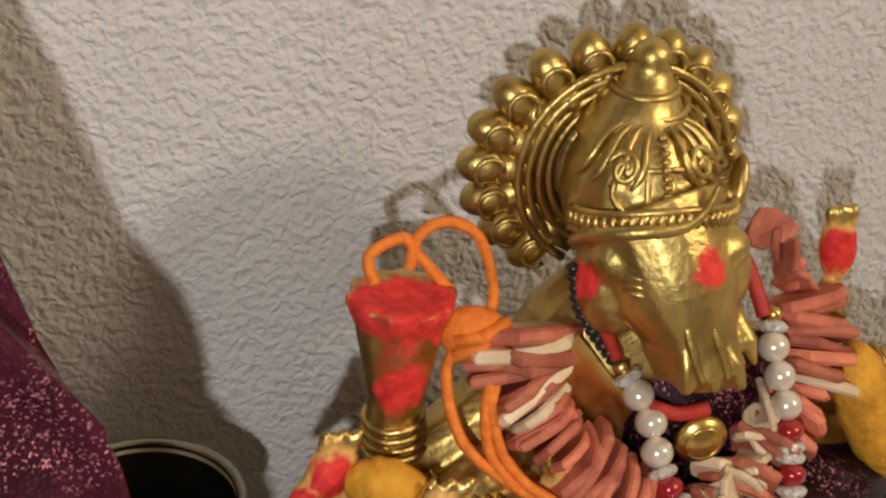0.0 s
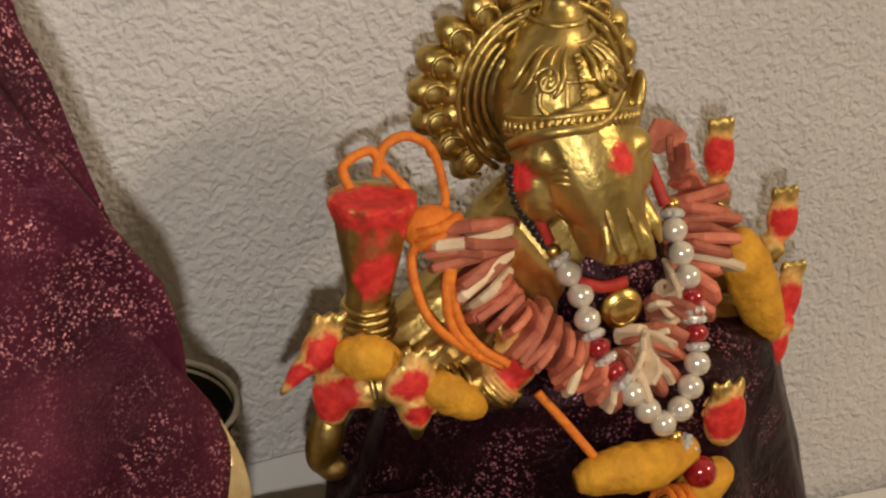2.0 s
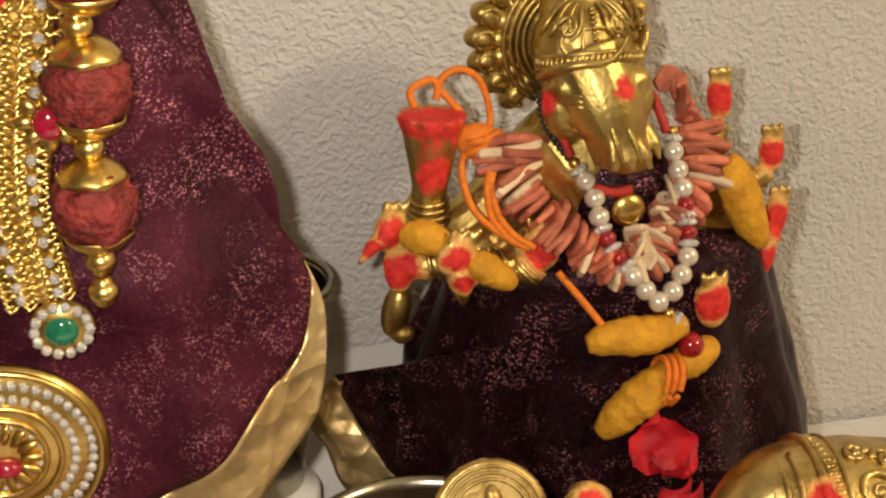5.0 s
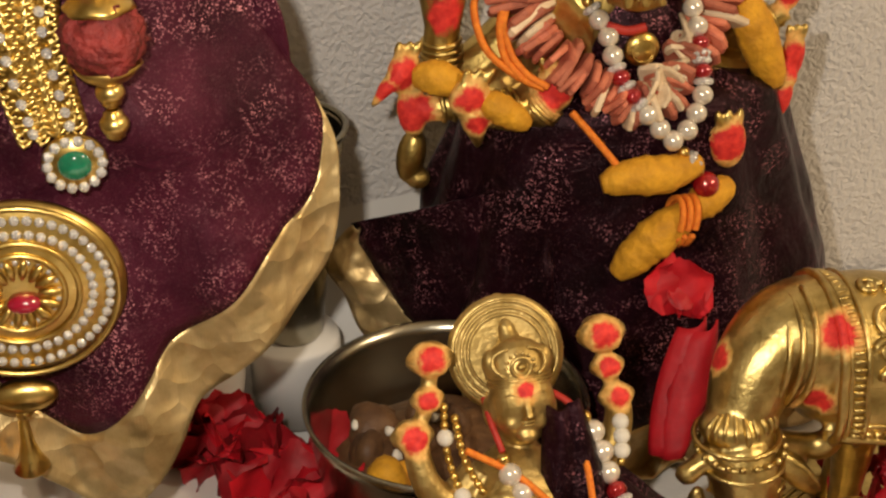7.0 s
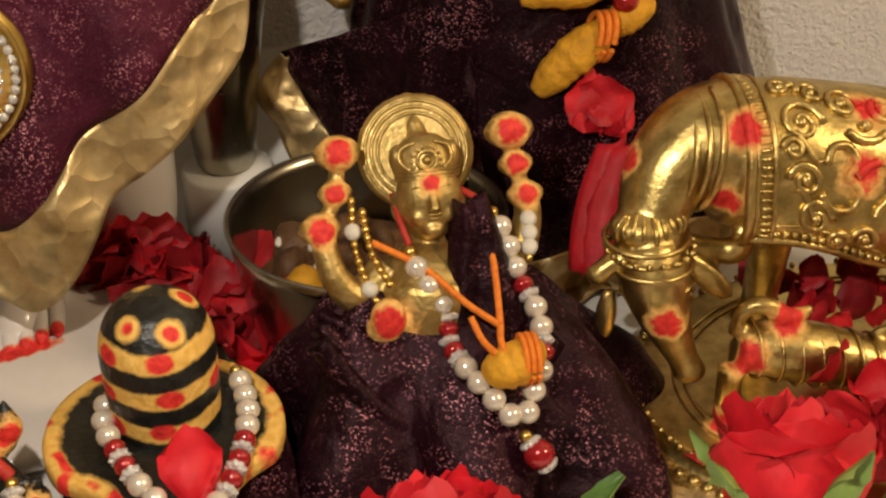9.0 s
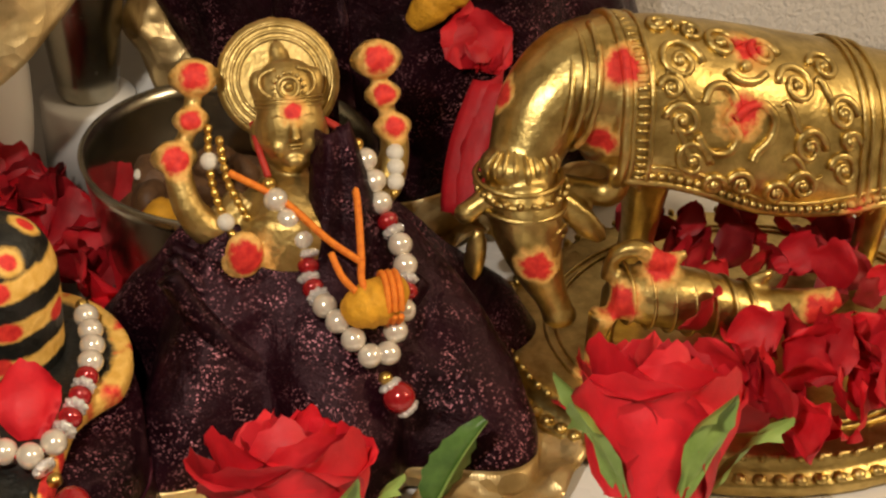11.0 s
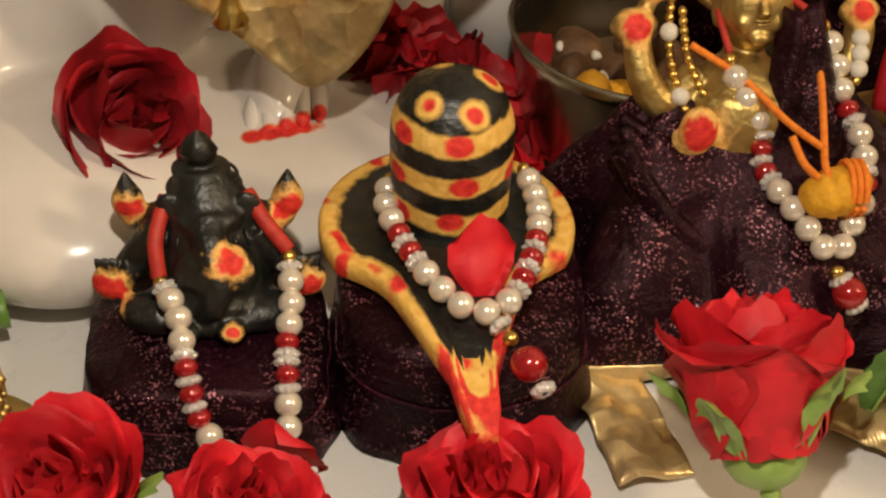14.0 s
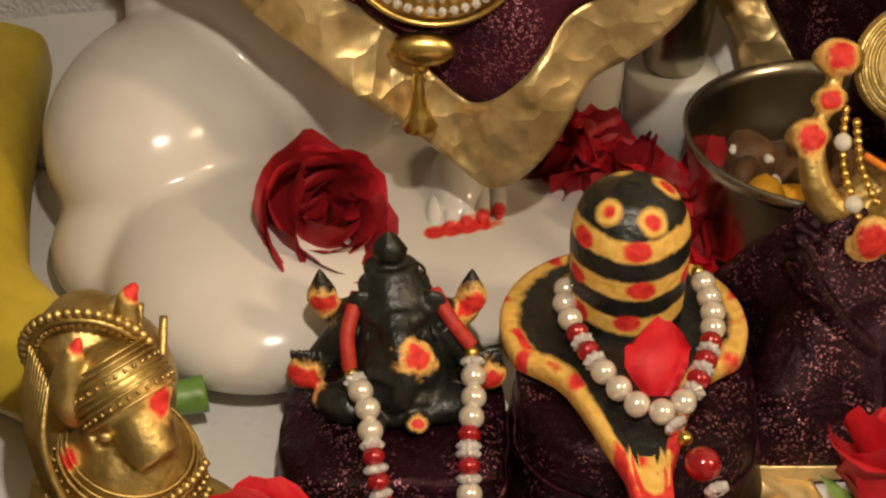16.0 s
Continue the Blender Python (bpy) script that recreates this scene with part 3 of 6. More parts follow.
# ---- large white statue at the back, with its drape and jewels ----
g = Geo()
g.ell((-11.8, -7.3, 3.0), (3.3, 4.2, 3.0), (0, 0, -20), 28, 18)
g.ell((-9.4, -12.3, 1.7), (3.5, 4.4, 1.9), (0, 0, 22), 28, 16)
g.ell((-12.6, -11.0, 1.3), (2.0, 2.6, 1.5), (0, 0, 30), 24, 14)
g.ell((-4.8, -8.6, 0.55), (5.6, 5.4, 1.0), (0, 0, 0), 28, 12)
g.ell((-8.5, -5.2, 5.5), (3.4, 3.0, 5.2), (0, 0, 0), 24, 16)
g.ell((-11.2, -4.2, 6.0), (2.2, 2.0, 3.4), (0, 20, 0), 20, 14)
g.ell((-5.2, -5.0, 13), (4.6, 3.6, 9.5), (0, 0, 0), 28, 20)
g.ell((-0.9, -4.9, 4.0), (1.3, 1.5, 4.6), (0, 0, 0), 20, 14)
g.ell((-4.1, -7.9, 1.65), (0.95, 1.9, 0.95), (0, 0, -4), 18, 12)
w = cast(g, 0.15, 18)
toes = [(-4.86 + 0.42 * i, -9.65 + 0.12 * i, 1.30 + 0.10 * i) for i in range(5)]
for i, (x, y, z) in enumerate(toes):
    w.tube([(x * 0.75 - 4.05 * 0.25, y + 1.3, z + 0.35), (x, y + 0.3, z + 0.22), (x, y - 0.45, z), (x, y - 0.72, z - 0.08)], [0.26, 0.24, 0.20, 0.06], n=12, steps=4)
daub(w, [(x, y - 0.72, z + 0.04, 0.30) for x, y, z in toes], rim=1.0)
solid("white_statue", w, daubed(MARBLE, "marble_red_toes", rag=0.4), "glossy white seated statue with red-painted toes", "statue")

outline = [(-0.7, -9.0, 21.5), (-0.3, -9.0, 19.8), (0.3, -9.0, 18.3), (0.72, -9.2, 16.5), (1.4, -9.7, 15.6), (1.75, -9.7, 13.9), (2.2, -9.7, 13.1), (2.5, -10.0, 11.9), (2.5, -10.6, 10.3), (1.9, -11.2, 9.2), (0.75, -11.9, 8.2),
           (-0.3, -12.1, 7.3), (-1.3, -12.2, 6.5), (-2.2, -12.3, 5.1), (-3.3, -12.3, 3.9), (-4.6, -12.3, 4.8), (-5.7, -12.2, 6.0), (-7.4, -12.1, 7.4), (-8.9, -12.0, 8.5), (-12.0, -11.0, 12.0), (-13.5, -9.0, 16.0)]
line = spline([Vector(p) for p in outline], 9)
N, M = len(line), 44


def shawl(v, i):
    """A point of the shawl: v from the shoulder to the hem, i along the hem."""
    s = i / (N - 1)
    q = Vector((-2.2 - 7.0 * s, -9.6, 24.0 - 2.0 * s)).lerp(line[i], v)
    q.y -= 0.55 * math.sin(math.pi * min(1, v * 1.02)) * math.sin(math.pi * min(1, s * 1.25)) ** 0.6
    q.y += 0.30 * math.sin(q.x * 1.7 + 0.5 * q.z) * v + 0.45 * wob(q.x, q.z, 3, 0.32)
    q.y -= 0.6 * math.exp(-(((q.z - 13.4 + 0.25 * q.x) / 1.0) ** 2)) * math.sin(math.pi * min(1, v * 1.05)) + 0.4 * math.exp(-(((q.z - 9.8 - 0.5 * q.x) / 0.8) ** 2)) * math.sin(math.pi * min(1, v * 1.05))
    q.x += (0.05 * math.sin(s * 60) + 0.12 * wob(s * 22, 0, 5)) * v ** 4
    return q


def hem_width(i):
    s = i / (N - 1)
    return 0.0 if s < 0.29 else min(1.0, (s - 0.29) / 0.16) * (0.12 + 0.02 * math.sin(s * 9) + 0.012 * wob(s * 14, 2, 2))


first = int(0.29 * (N - 1)) + 1
gf = Geo().grid([[shawl((1 - hem_width(i)) * j / M, i) for i in range(N)] for j in range(M + 1)])
gb = Geo().grid([[shawl(1 - hem_width(i) * (1 - j / 10), i) for i in range(first, N)] for j in range(11)])


drape = thing("draped_shawl", "wine-purple shimmering shawl with wide gold border on the white statue", "cloth", at=(-4, -12, 5))
for nm, gg, mt, lb in (("fabric", gf, PLUM, ""), ("border", gb, TISSUE, "crinkled gold tissue border")):
    p = child(nm, gg, mt, drape, lb)
    so = p.modifiers.new("cloth_depth", "SOLIDIFY")
    so.thickness, so.offset = 0.0008, 1


def chain_band(label, pts, width):
    """A flat necklace woven of small loops, with a row of bright stones along each edge."""
    ob = thing("gold_necklace", label, "necklace", at=pts[0])
    path = spline([Vector(p) for p in pts], 12)
    length = sum((b - a).length for a, b in zip(path, path[1:]))
    link = Geo().tube([(0.14 * math.cos(t), -0.05 * math.cos(2 * t), 0.20 * math.sin(t)) for t in (2 * math.pi * k / 8 for k in range(8))], 0.05, n=5, closed=True).mesh("link", GILT)
    stone = Geo().ell((0, 0, 0), (0.115, 0.10, 0.115), nu=8, nv=6).mesh("stone", CRYSTAL)
    ribbon = []
    for i, p in enumerate(path):
        d = (path[min(i + 1, len(path) - 1)] - path[max(i - 1, 0)]).normalized()
        across = d.cross(Vector((0, 1, 0))).normalized() * (width / 2 * (1 - 0.25 * i / (len(path) - 1)))
        ribbon.append([tuple(p + across * u + Vector((0, 0.06 + 0.05 * u * u, 0))) for u in (-1, -0.6, -0.2, 0.2, 0.6, 1)])
    weave = child("woven_ribbon", Geo().grid(ribbon), MESH_GOLD, ob, "fine woven gold mesh")
    so = weave.modifiers.new("depth", "SOLIDIFY")
    so.thickness = 0.0006
    rowsn = int(length / 0.24)
    for k in range(rowsn):
        f = (k + 0.5) / rowsn * (len(path) - 1)
        i = min(int(f), len(path) - 2)
        p, d = path[i].lerp(path[i + 1], f - i), (path[i + 1] - path[i]).normalized()
        side = d.cross(Vector((0, 1, 0))).normalized()
        m = Matrix((side, -side.cross(d), -d)).transposed().to_4x4()
        for c in range(7):
            off = (c - 3) * width / 6.2 * (1 - 0.25 * k / rowsn)
            is_stone = c in (1, 5) and k % 2 == 0
            s = new("stone" if is_stone else "link", stone if is_stone else link)
            s.parent = ob
            s.matrix_basis = Matrix.Translation((p + side * off + Vector((0, -0.12 if is_stone else 0.03 * abs(c - 3), 0.13 * (c % 2)))) * CM - ob.location) @ m @ pose(0, 0, 0, 0, 24 * (-1) ** c, 0)
    return ob


chain_band("woven gold mesh necklace band edged with clear stones", [(-2.9, -12.2, 22.5), (-3.4, -12.3, 19.1), (-3.75, -12.4, 16.4), (-3.45, -12.4, 14.0)], 1.5)
chain_band("woven gold mesh necklace band edged with clear stones", [(-7.6, -12.0, 22.5), (-7.2, -12.2, 19.1), (-6.6, -12.4, 16.0), (-5.9, -12.4, 13.0)], 1.5)


def set_stones(parent, c, rx, rz, n, r, y=0.0):
    """A ring of cut stones, each in its place on the jewel."""
    me = Geo().ell((0, 0, 0), (r, r * 0.7, r), nu=7, nv=5).mesh("stone", CRYSTAL)
    for k in range(n):
        t = 2 * math.pi * k / n
        s = new("stone", me)
        s.parent = parent
        s.location = Vector((c[0] + rx * math.cos(t), c[1] + y, c[2] + rz * math.sin(t))) * CM - parent.location


def disc(geo, c, rx, rz, depth, dome=0.12, n=40, mat=0):
    prof = [(0.001, -depth - dome), (0.5, -depth - dome * 0.8), (0.9, -depth), (1.0, -depth * 0.5), (1.0, 0), (0.001, 0)]
    rows = [[(c[0] + rx * r * math.cos(2 * math.pi * j / n), c[1] + y, c[2] + rz * r * math.sin(2 * math.pi * j / n)) for j in range(n)] for r, y in prof]
    geo.grid(rows, mat, True)


PC = (-4.6, -12.3, 10.55)
pend = thing("pendant", "round gold pendant ringed with clear stones and a red centre", "pendant", at=PC)
g = Geo()
disc(g, PC, 2.22, 2.08, 0.25)
for rr in (1.22, 0.92, 2.04):
    g.tube([(PC[0] + rr * math.cos(t), PC[1] - 0.36, PC[2] + rr * math.sin(t)) for t in (2 * math.pi * k / 40 for k in range(40))], 0.07, n=6, closed=True)
for k in range(14):
    t = 2 * math.pi * k / 14
    g.ell((PC[0] + 0.62 * math.cos(t), PC[1] - 0.42, PC[2] + 0.62 * math.sin(t)), (0.26, 0.08, 0.10), (0, -math.degrees(t), 0), 10, 6)
child("plate", g, GILT, pend)
for rr, n, r in ((1.86, 46, 0.115), (1.50, 38, 0.115), (0.80, 20, 0.07)):
    set_stones(pend, PC, rr, rr * 0.94, n, r, -0.34)
child("centre_stone", Geo().ell((PC[0] + 0.05, PC[1] - 0.42, PC[2] - 0.22), (0.36, 0.22, 0.22)), RUBY, pend, "red glass stone")
g = Geo()
disc(g, (PC[0] - 0.35, PC[1] - 0.05, PC[2] - 2.75), 0.75, 0.4, 0.25, mat=0)
g.ell((PC[0] - 0.4, PC[1] - 0.1, PC[2] - 3.2), 0.2)
g.lathe((PC[0] - 0.45, PC[1] - 0.15, PC[2] - 3.45), [(0.05, 0.2), (0.12, 0.0), (0.15, -0.5), (0.25, -0.9), (0.42, -1.25), (0.40, -1.3), (0.02, -1.2)], 16)
child("bell_drop", g, GILT, pend, "gold bell-shaped drop")
gem = thing("gem_link", "green stone in a ring of clear stones, part of the necklace", "jewel", at=(-3.1, -12.4, 13.4))
g = Geo()
disc(g, (-3.1, -12.4, 13.4), 0.66, 0.62, 0.15)
child("setting", g, GILT, gem)
child("green_stone", Geo().ell((-3.1, -12.6, 13.4), (0.36, 0.2, 0.34)), EMERALD, gem, "green glass stone")
set_stones(gem, (-3.1, -12.4, 13.4), 0.55, 0.53, 14, 0.12, -0.2)
flower = thing("gem_flower", "small gold flower with a red stone on the necklace", "jewel", at=(-2.9, -12.4, 17.9))
g = Geo()
for k in range(8):
    t = 2 * math.pi * k / 8
    g.ell((-2.9 + 0.42 * math.cos(t), -12.55, 17.9 + 0.42 * math.sin(t)), (0.25, 0.12, 0.16), (0, -math.degrees(t), 0), 8, 6)
child("setting", g, GILT, flower)
child("red_stone", Geo().ell((-2.9, -12.7, 17.9), (0.3, 0.18, 0.34)), RUBY, flower, "red glass stone")

mala = thing("seed_bead_necklace", "string of carved red-brown seed beads in gold caps", "necklace", at=(-2.2, -12.3, 16.2))
g = Geo()
rows = []
for i in range(25):
    th = math.pi * i / 24
    rows.append([Vector((math.sin(th) * math.cos(p), math.sin(th) * math.sin(p), math.cos(th))) for p in (2 * math.pi * j / 32 for j in range(32))])
g.grid([[tuple(d * (0.76 + 0.26 * abs(wob(d.x * 3.2, d.y * 3.2, d.z * 3.2)) + 0.05 * wob(d.x * 8, d.y * 8, d.z * 8))) for d in r] for r in rows], 0, True)
seed_me = g.mesh("seed", SEED)
g = Geo()
g.lathe((0, 0, 0), [(0.16, 1.0), (0.30, 0.97), (0.50, 0.84), (0.64, 0.68), (0.69, 0.58), (0.65, 0.57), (0.45, 0.78)], 24, shape=lambda t, z: 1 + (0.06 * math.cos(6 * t) if z < 0.6 else 0))
cap_me = g.mesh("cap", GILT)
mini = Geo().ell((0, 0, 0), (0.30, 0.30, 0.26), nu=14, nv=10).lathe((0, 0, 0), [(0.12, -0.32), (0.2, -0.26), (0.2, 0.26), (0.12, 0.32)], 12).mesh("gold_bead", GILT)
for z in (21.0, 18.6, 16.2):
    seed = new("seed", seed_me)
    seed.parent = mala
    seed.matrix_basis = Matrix.Translation(Vector((-2.2 + 0.04 * (z - 16.2), -12.75, z)) * CM - mala.location) @ pose(0, 0, 0, 0, 0, z * 40)
    for turn in (0, 180):
        cap = new("cap", cap_me)
        cap.parent = seed
        cap.matrix_basis = pose(0, 0, 0, turn)
for z in (22.3, 19.8, 17.4, 15.0, 14.3):
    s = new("gold_bead", mini)
    s.parent = mala
    s.matrix_basis = Matrix.Translation(Vector((-2.2, -12.75, z)) * CM - mala.location)
loose_petal((-4.4, -12.9, 20.0), 1.6, (-10, 30, 0), seed=1, label="bright red petal tucked by the necklace")

# ---- steel tumbler behind the shawl, on a low white stand ----
TX, TY = 1.85, -4.0
solid("white_stand", Geo().lathe((TX, TY, 0), [(0.02, 0.3), (1.35, 0.3), (1.35, 2.75), (1.28, 2.9), (0.02, 2.9)], 40), SHEET, "low round white stand under the steel tumbler", "stand")
tumbler = thing("steel_tumbler", "tapered steel tumbler standing behind the wine-purple shawl", "tumbler", at=(TX, TY, 2.9))
child("body", Geo().lathe((TX, TY, 2.92), [(0.02, 0.0), (0.78, 0.0), (0.86, 0.15), (1.12, 2.4), (1.50, 5.0), (1.78, 6.6), (1.70, 6.6), (1.42, 5.0), (1.04, 2.4), (0.78, 0.3), (0.02, 0.25)], 48), STEEL, tumbler)
# extra inner skin, coloured dark to paint the shade in the tumbler
child("lining", Geo().lathe((TX, TY, 2.92), [(0.02, 0.32), (0.75, 0.36), (1.01, 2.4), (1.39, 5.0), (1.66, 6.5)], 48), STEEL_SHADE, tumbler, "inner wall with the tumbler's shade painted dark")
child("rim", Geo().tube([(TX + 1.78 * math.cos(t), TY + 1.78 * math.sin(t), 9.54) for t in (2 * math.pi * k / 48 for k in range(48))], 0.11, n=8, closed=True), STEEL, tumbler, "rolled steel rim")

# ---- boar-headed brass statue with its cloth and garlands ----
g = Geo()
g.ell((10.0, -5.3, 16.1), (1.32, 1.15, 1.4))
g.tube([(10.05, -5.6, 15.8), (10.35, -6.35, 14.9), (10.65, -6.85, 14.05), (10.78, -7.05, 13.6)], [1.32, 1.06, 0.70, 0.64], n=18, steps=5)
g.ell((10.8, -7.12, 13.55), (0.64, 0.32, 0.24))
g.tube([(9.9, -5.0, 16.8), (10.0, -4.95, 17.3), (10.08, -4.85, 17.7), (10.1, -4.8, 18.0)], [1.0, 0.78, 0.5, 0.36], n=18, steps=3)
g.ell((10.12, -4.85, 18.15), 0.33)
g.ell((10.0, -4.2, 16.2), (2.0, 0.25, 2.0))
g.ell((10.3, -5.0, 12.4), (2.3, 1.5, 2.3))
g.tube([(10.3, -4.8, 0.1), (10.3, -4.8, 4), (10.3, -5, 10)], [3.0, 2.8, 2.6], n=24)
for s, ex in ((-1, 8.72), (1, 11.45)):
    g.ell((ex + (0.15 if s < 0 else 0.05), -5.75, 15.75 + (0.5 if s > 0 else 0)), (0.15, 0.22, 0.55), (-25, s * 14, 0))
g.ell((9.6, -6.3, 15.35), (0.75, 0.5, 0.45), (0, 12, 0))
g.ell((10.9, -6.45, 15.5), (0.62, 0.45, 0.42), (0, -14, 0))
g.ell((9.35, -6.05, 14.7), (0.62, 0.62, 0.9), (0, -10, 0))
g.ell((11.2, -6.3, 14.9), (0.45, 0.5, 0.7), (0, 10, 0))
g.ell((10.78, -7.1, 13.75), (0.68, 0.42, 0.36))
g.ell((10.2, -6.75, 14.05), (0.42, 0.45, 0.45))
for dx in (-0.42, -0.02, 0.38):
    g.tube([(10.45 + dx * 0.6, -7.1, 14.6), (10.7 + dx, -7.45, 14.0), (10.78 + dx * 1.15, -7.5, 13.55)], [0.06, 0.14, 0.13], n=8, steps=3)
for k in range(3):
    g.tube([(9.15 + 0.1 * k, -6.55 - 0.05 * k, 15.2 - 0.13 * k), (9.6, -6.8, 15.12 - 0.13 * k), (10.0, -6.85, 15.0 - 0.12 * k)], 0.055, n=6, steps=3)
g.tube([(11.3, -6.4, 14.4), (11.6, -6.8, 13.9), (11.75, -6.9, 13.5)], [0.24, 0.18, 0.05])
g.tube([(9.9, -6.5, 14.5), (9.95, -6.9, 14.0), (10.05, -7.0, 13.5)], [0.22, 0.18, 0.08])
ARMS = [([(8.3, -5.4, 12.6), (6.8, -5.8, 11.7), (5.95, -6.0, 11.8), (5.9, -6.0, 12.9)], [0.75, 0.6, 0.5, 0.42]),
        ([(8.4, -5.8, 11.8), (6.8, -6.7, 11.2), (5.2, -6.7, 11.0)], [0.7, 0.5, 0.34]),
        ([(8.6, -6.0, 11.4), (7.6, -7.0, 10.9), (6.4, -7.3, 11.2)], [0.7, 0.5, 0.34]),
        ([(8.8, -6.2, 11.0), (8.2, -7.0, 10.8), (8.6, -7.1, 11.2)], [0.6, 0.52, 0.42]),
        ([(12.4, -5.2, 12.4), (13.7, -4.9, 12.4), (14.35, -4.6, 13.4)], [0.7, 0.5, 0.3]),
        ([(12.5, -5.4, 12.0), (14.4, -5.2, 11.6), (15.6, -5.3, 12.2)], [0.7, 0.5, 0.3]),
        ([(12.5, -5.5, 11.4), (14.4, -5.6, 10.6), (15.6, -5.8, 10.6)], [0.7, 0.5, 0.32]),
        ([(12.2, -6.0, 11.0), (12.8, -7.2, 10.0), (13.1, -7.8, 9.6)], [0.6, 0.45, 0.35])]
for pts, rad in ARMS:
    g.tube(pts, rad, n=12, steps=5)
PALMS = [((4.8, -6.7, 12.1), (0.42, 0.26, 0.62), 18), ((5.0, -6.7, 11.0), (0.40, 0.26, 0.75), -5), ((6.3, -7.5, 11.6), (0.52, 0.28, 0.60), 30), ((8.62, -7.2, 11.5), (0.52, 0.28, 0.72), -8),
         ((14.3, -4.45, 14.1), (0.36, 0.26, 0.72), -8), ((15.62, -5.25, 12.75), (0.38, 0.26, 0.62), -6), ((15.75, -5.7, 11.0), (0.34, 0.26, 0.75), 4), ((15.4, -6.05, 9.9), (0.28, 0.24, 0.6), 14), ((13.1, -8.0, 9.8), (0.5, 0.24, 0.78), -6)]
for c, r, a in PALMS:
    g.ell(c, r, (0, a, 0), 14, 10)
    for k in range(3):
        g.ell((c[0] + (k - 1) * r[0] * 0.55 + 0.35 * math.sin(radians(a)), c[1] - 0.02, c[2] + r[2] * 0.85), (0.13, 0.14, 0.3), (0, a + (k - 1) * 10, 0), 8, 6)
g.tube([(4.75, -6.75, 12.1), (4.3, -6.8, 11.7), (3.95, -6.8, 11.25)], [0.3, 0.2, 0.06])
g.tube([(6.4, -7.4, 11.2), (6.5, -7.4, 10.7), (6.55, -7.4, 10.1)], [0.42, 0.34, 0.06])
g.ell((5.15, -5.6, 9.15), (0.40, 0.4, 0.8), (0, 12, 0))
g.ell((5.3, -5.7, 8.5), (0.34, 0.3, 0.3))
g.lathe((5.95, -6.0, 12.6), [(0.02, -0.1), (0.42, 0), (0.5, 0.5), (0.62, 1.1), (0.72, 1.7), (0.86, 2.05), (0.88, 2.2), (0.7, 2.22), (0.02, 2.1)], 28, rot=(-4, 2, 0), shape=lambda t, z: 1 + (0.05 * math.cos(10 * t) if z > 1.6 else 0))
boar = cast(g, 0.065, 1)
daub(boar, [(10.55, -6.85, 15.5, 0.40, True), (9.0, -6.2, 15.0, 0.34, True), (5.95, -6.6, 13.4, 0.55, True), (6.05, -6.1, 14.85, 0.78, True), (5.5, -6.1, 14.8, 0.45, True), (6.5, -6.1, 14.8, 0.45, True)] + [(c[0], c[1] - r[1], c[2], max(r[0], r[2]) * 0.66) for c, r, a in PALMS] + [(4.3, -7.0, 11.7, 0.3), (6.5, -7.7, 10.9, 0.3)], rim=1.42)
# lobed halo, hair ridges, cap bands and bracelets stand proud
for k in range(15):
    t = radians(232 - 18 * k)
    rx = 2.28 if math.cos(t) < 0 else 1.75
    c = (9.95 + rx * math.cos(t), -4.3, 16.1 + 1.92 * math.sin(t))
    boar.ell(c, (0.50, 0.34, 0.34), (0, -math.degrees(t), 0), 14, 10)
    boar.ell((c[0] - 0.42 * math.cos(t), -4.42, c[2] - 0.42 * math.sin(t)), (0.42, 0.32, 0.33), (0, -math.degrees(t), 0), 10, 8)
    boar.tube([(c[0] - 0.25 * math.cos(t + a), -4.66, c[2] - 0.25 * math.sin(t + a)) for a in (0.5 * q for q in range(10))], 0.05, n=5)
for rr in (1.28, 1.46, 1.64, 1.82):
    boar.tube([(9.95 + rr * math.cos(t), -4.62 + 0.10 * (1.3 - rr), 16.1 + rr * 1.02 * math.sin(t)) for t in (radians(240 - 9 * k) for k in range(27))], 0.085, n=6)


def head_arc(z0, rise, r, rad, a0=-78, a1=78, n=26, y0=-5.45, x0=10.1, mat=0):
    pts = []
    for k in range(n + 1):
        a = radians(a0 + (a1 - a0) * k / n)
        pts.append((x0 + r * math.sin(a), y0 - r * 0.93 * math.cos(a), z0 + rise * math.cos(a) ** 2))
    boar.tube(pts, rad, n=6, mat=mat)
    return pts


head_arc(15.72, 0.42, 1.42, 0.09)
boar.tube([(8.75, -5.9, 15.55), (9.0, -6.45, 15.95), (9.5, -6.8, 16.15), (10.1, -6.85, 16.2), (10.5, -6.75, 16.4), (10.75, -6.6, 16.75)], [0.12, 0.13, 0.12, 0.11, 0.09, 0.04], n=8, steps=5)
for p in head_arc(15.88, 0.40, 1.42, 0.03):
    boar.ell((p[0], p[1] - 0.04, p[2]), (0.085, 0.09, 0.16), nu=6, nv=5)
head_arc(16.06, 0.38, 1.40, 0.07)
for k in range(4):
    boar.tube([(9.25 + 0.02 * k, -6.62 - 0.05 * k, 15.42 - 0.11 * k), (9.55, -6.88 - 0.03 * k, 15.50 - 0.13 * k), (9.95, -6.98, 15.36 - 0.12 * k)], [0.03, 0.055, 0.03], n=6, steps=4)
boar.ell((9.62, -6.85, 15.16), (0.24, 0.1, 0.12), (0, 8, -20), 12, 8)
for k in range(5):
    boar.tube([(9.25 + 0.16 * k, -6.45 - 0.1 * k, 14.75 - 0.1 * k), (9.5 + 0.16 * k, -6.62 - 0.1 * k, 14.4 - 0.1 * k), (9.85 + 0.13 * k, -6.75 - 0.08 * k, 14.15 - 0.08 * k)], [0.02, 0.045, 0.02], n=5, steps=3)
head_arc(16.75, 0.12, 1.16, 0.06, y0=-5.15)
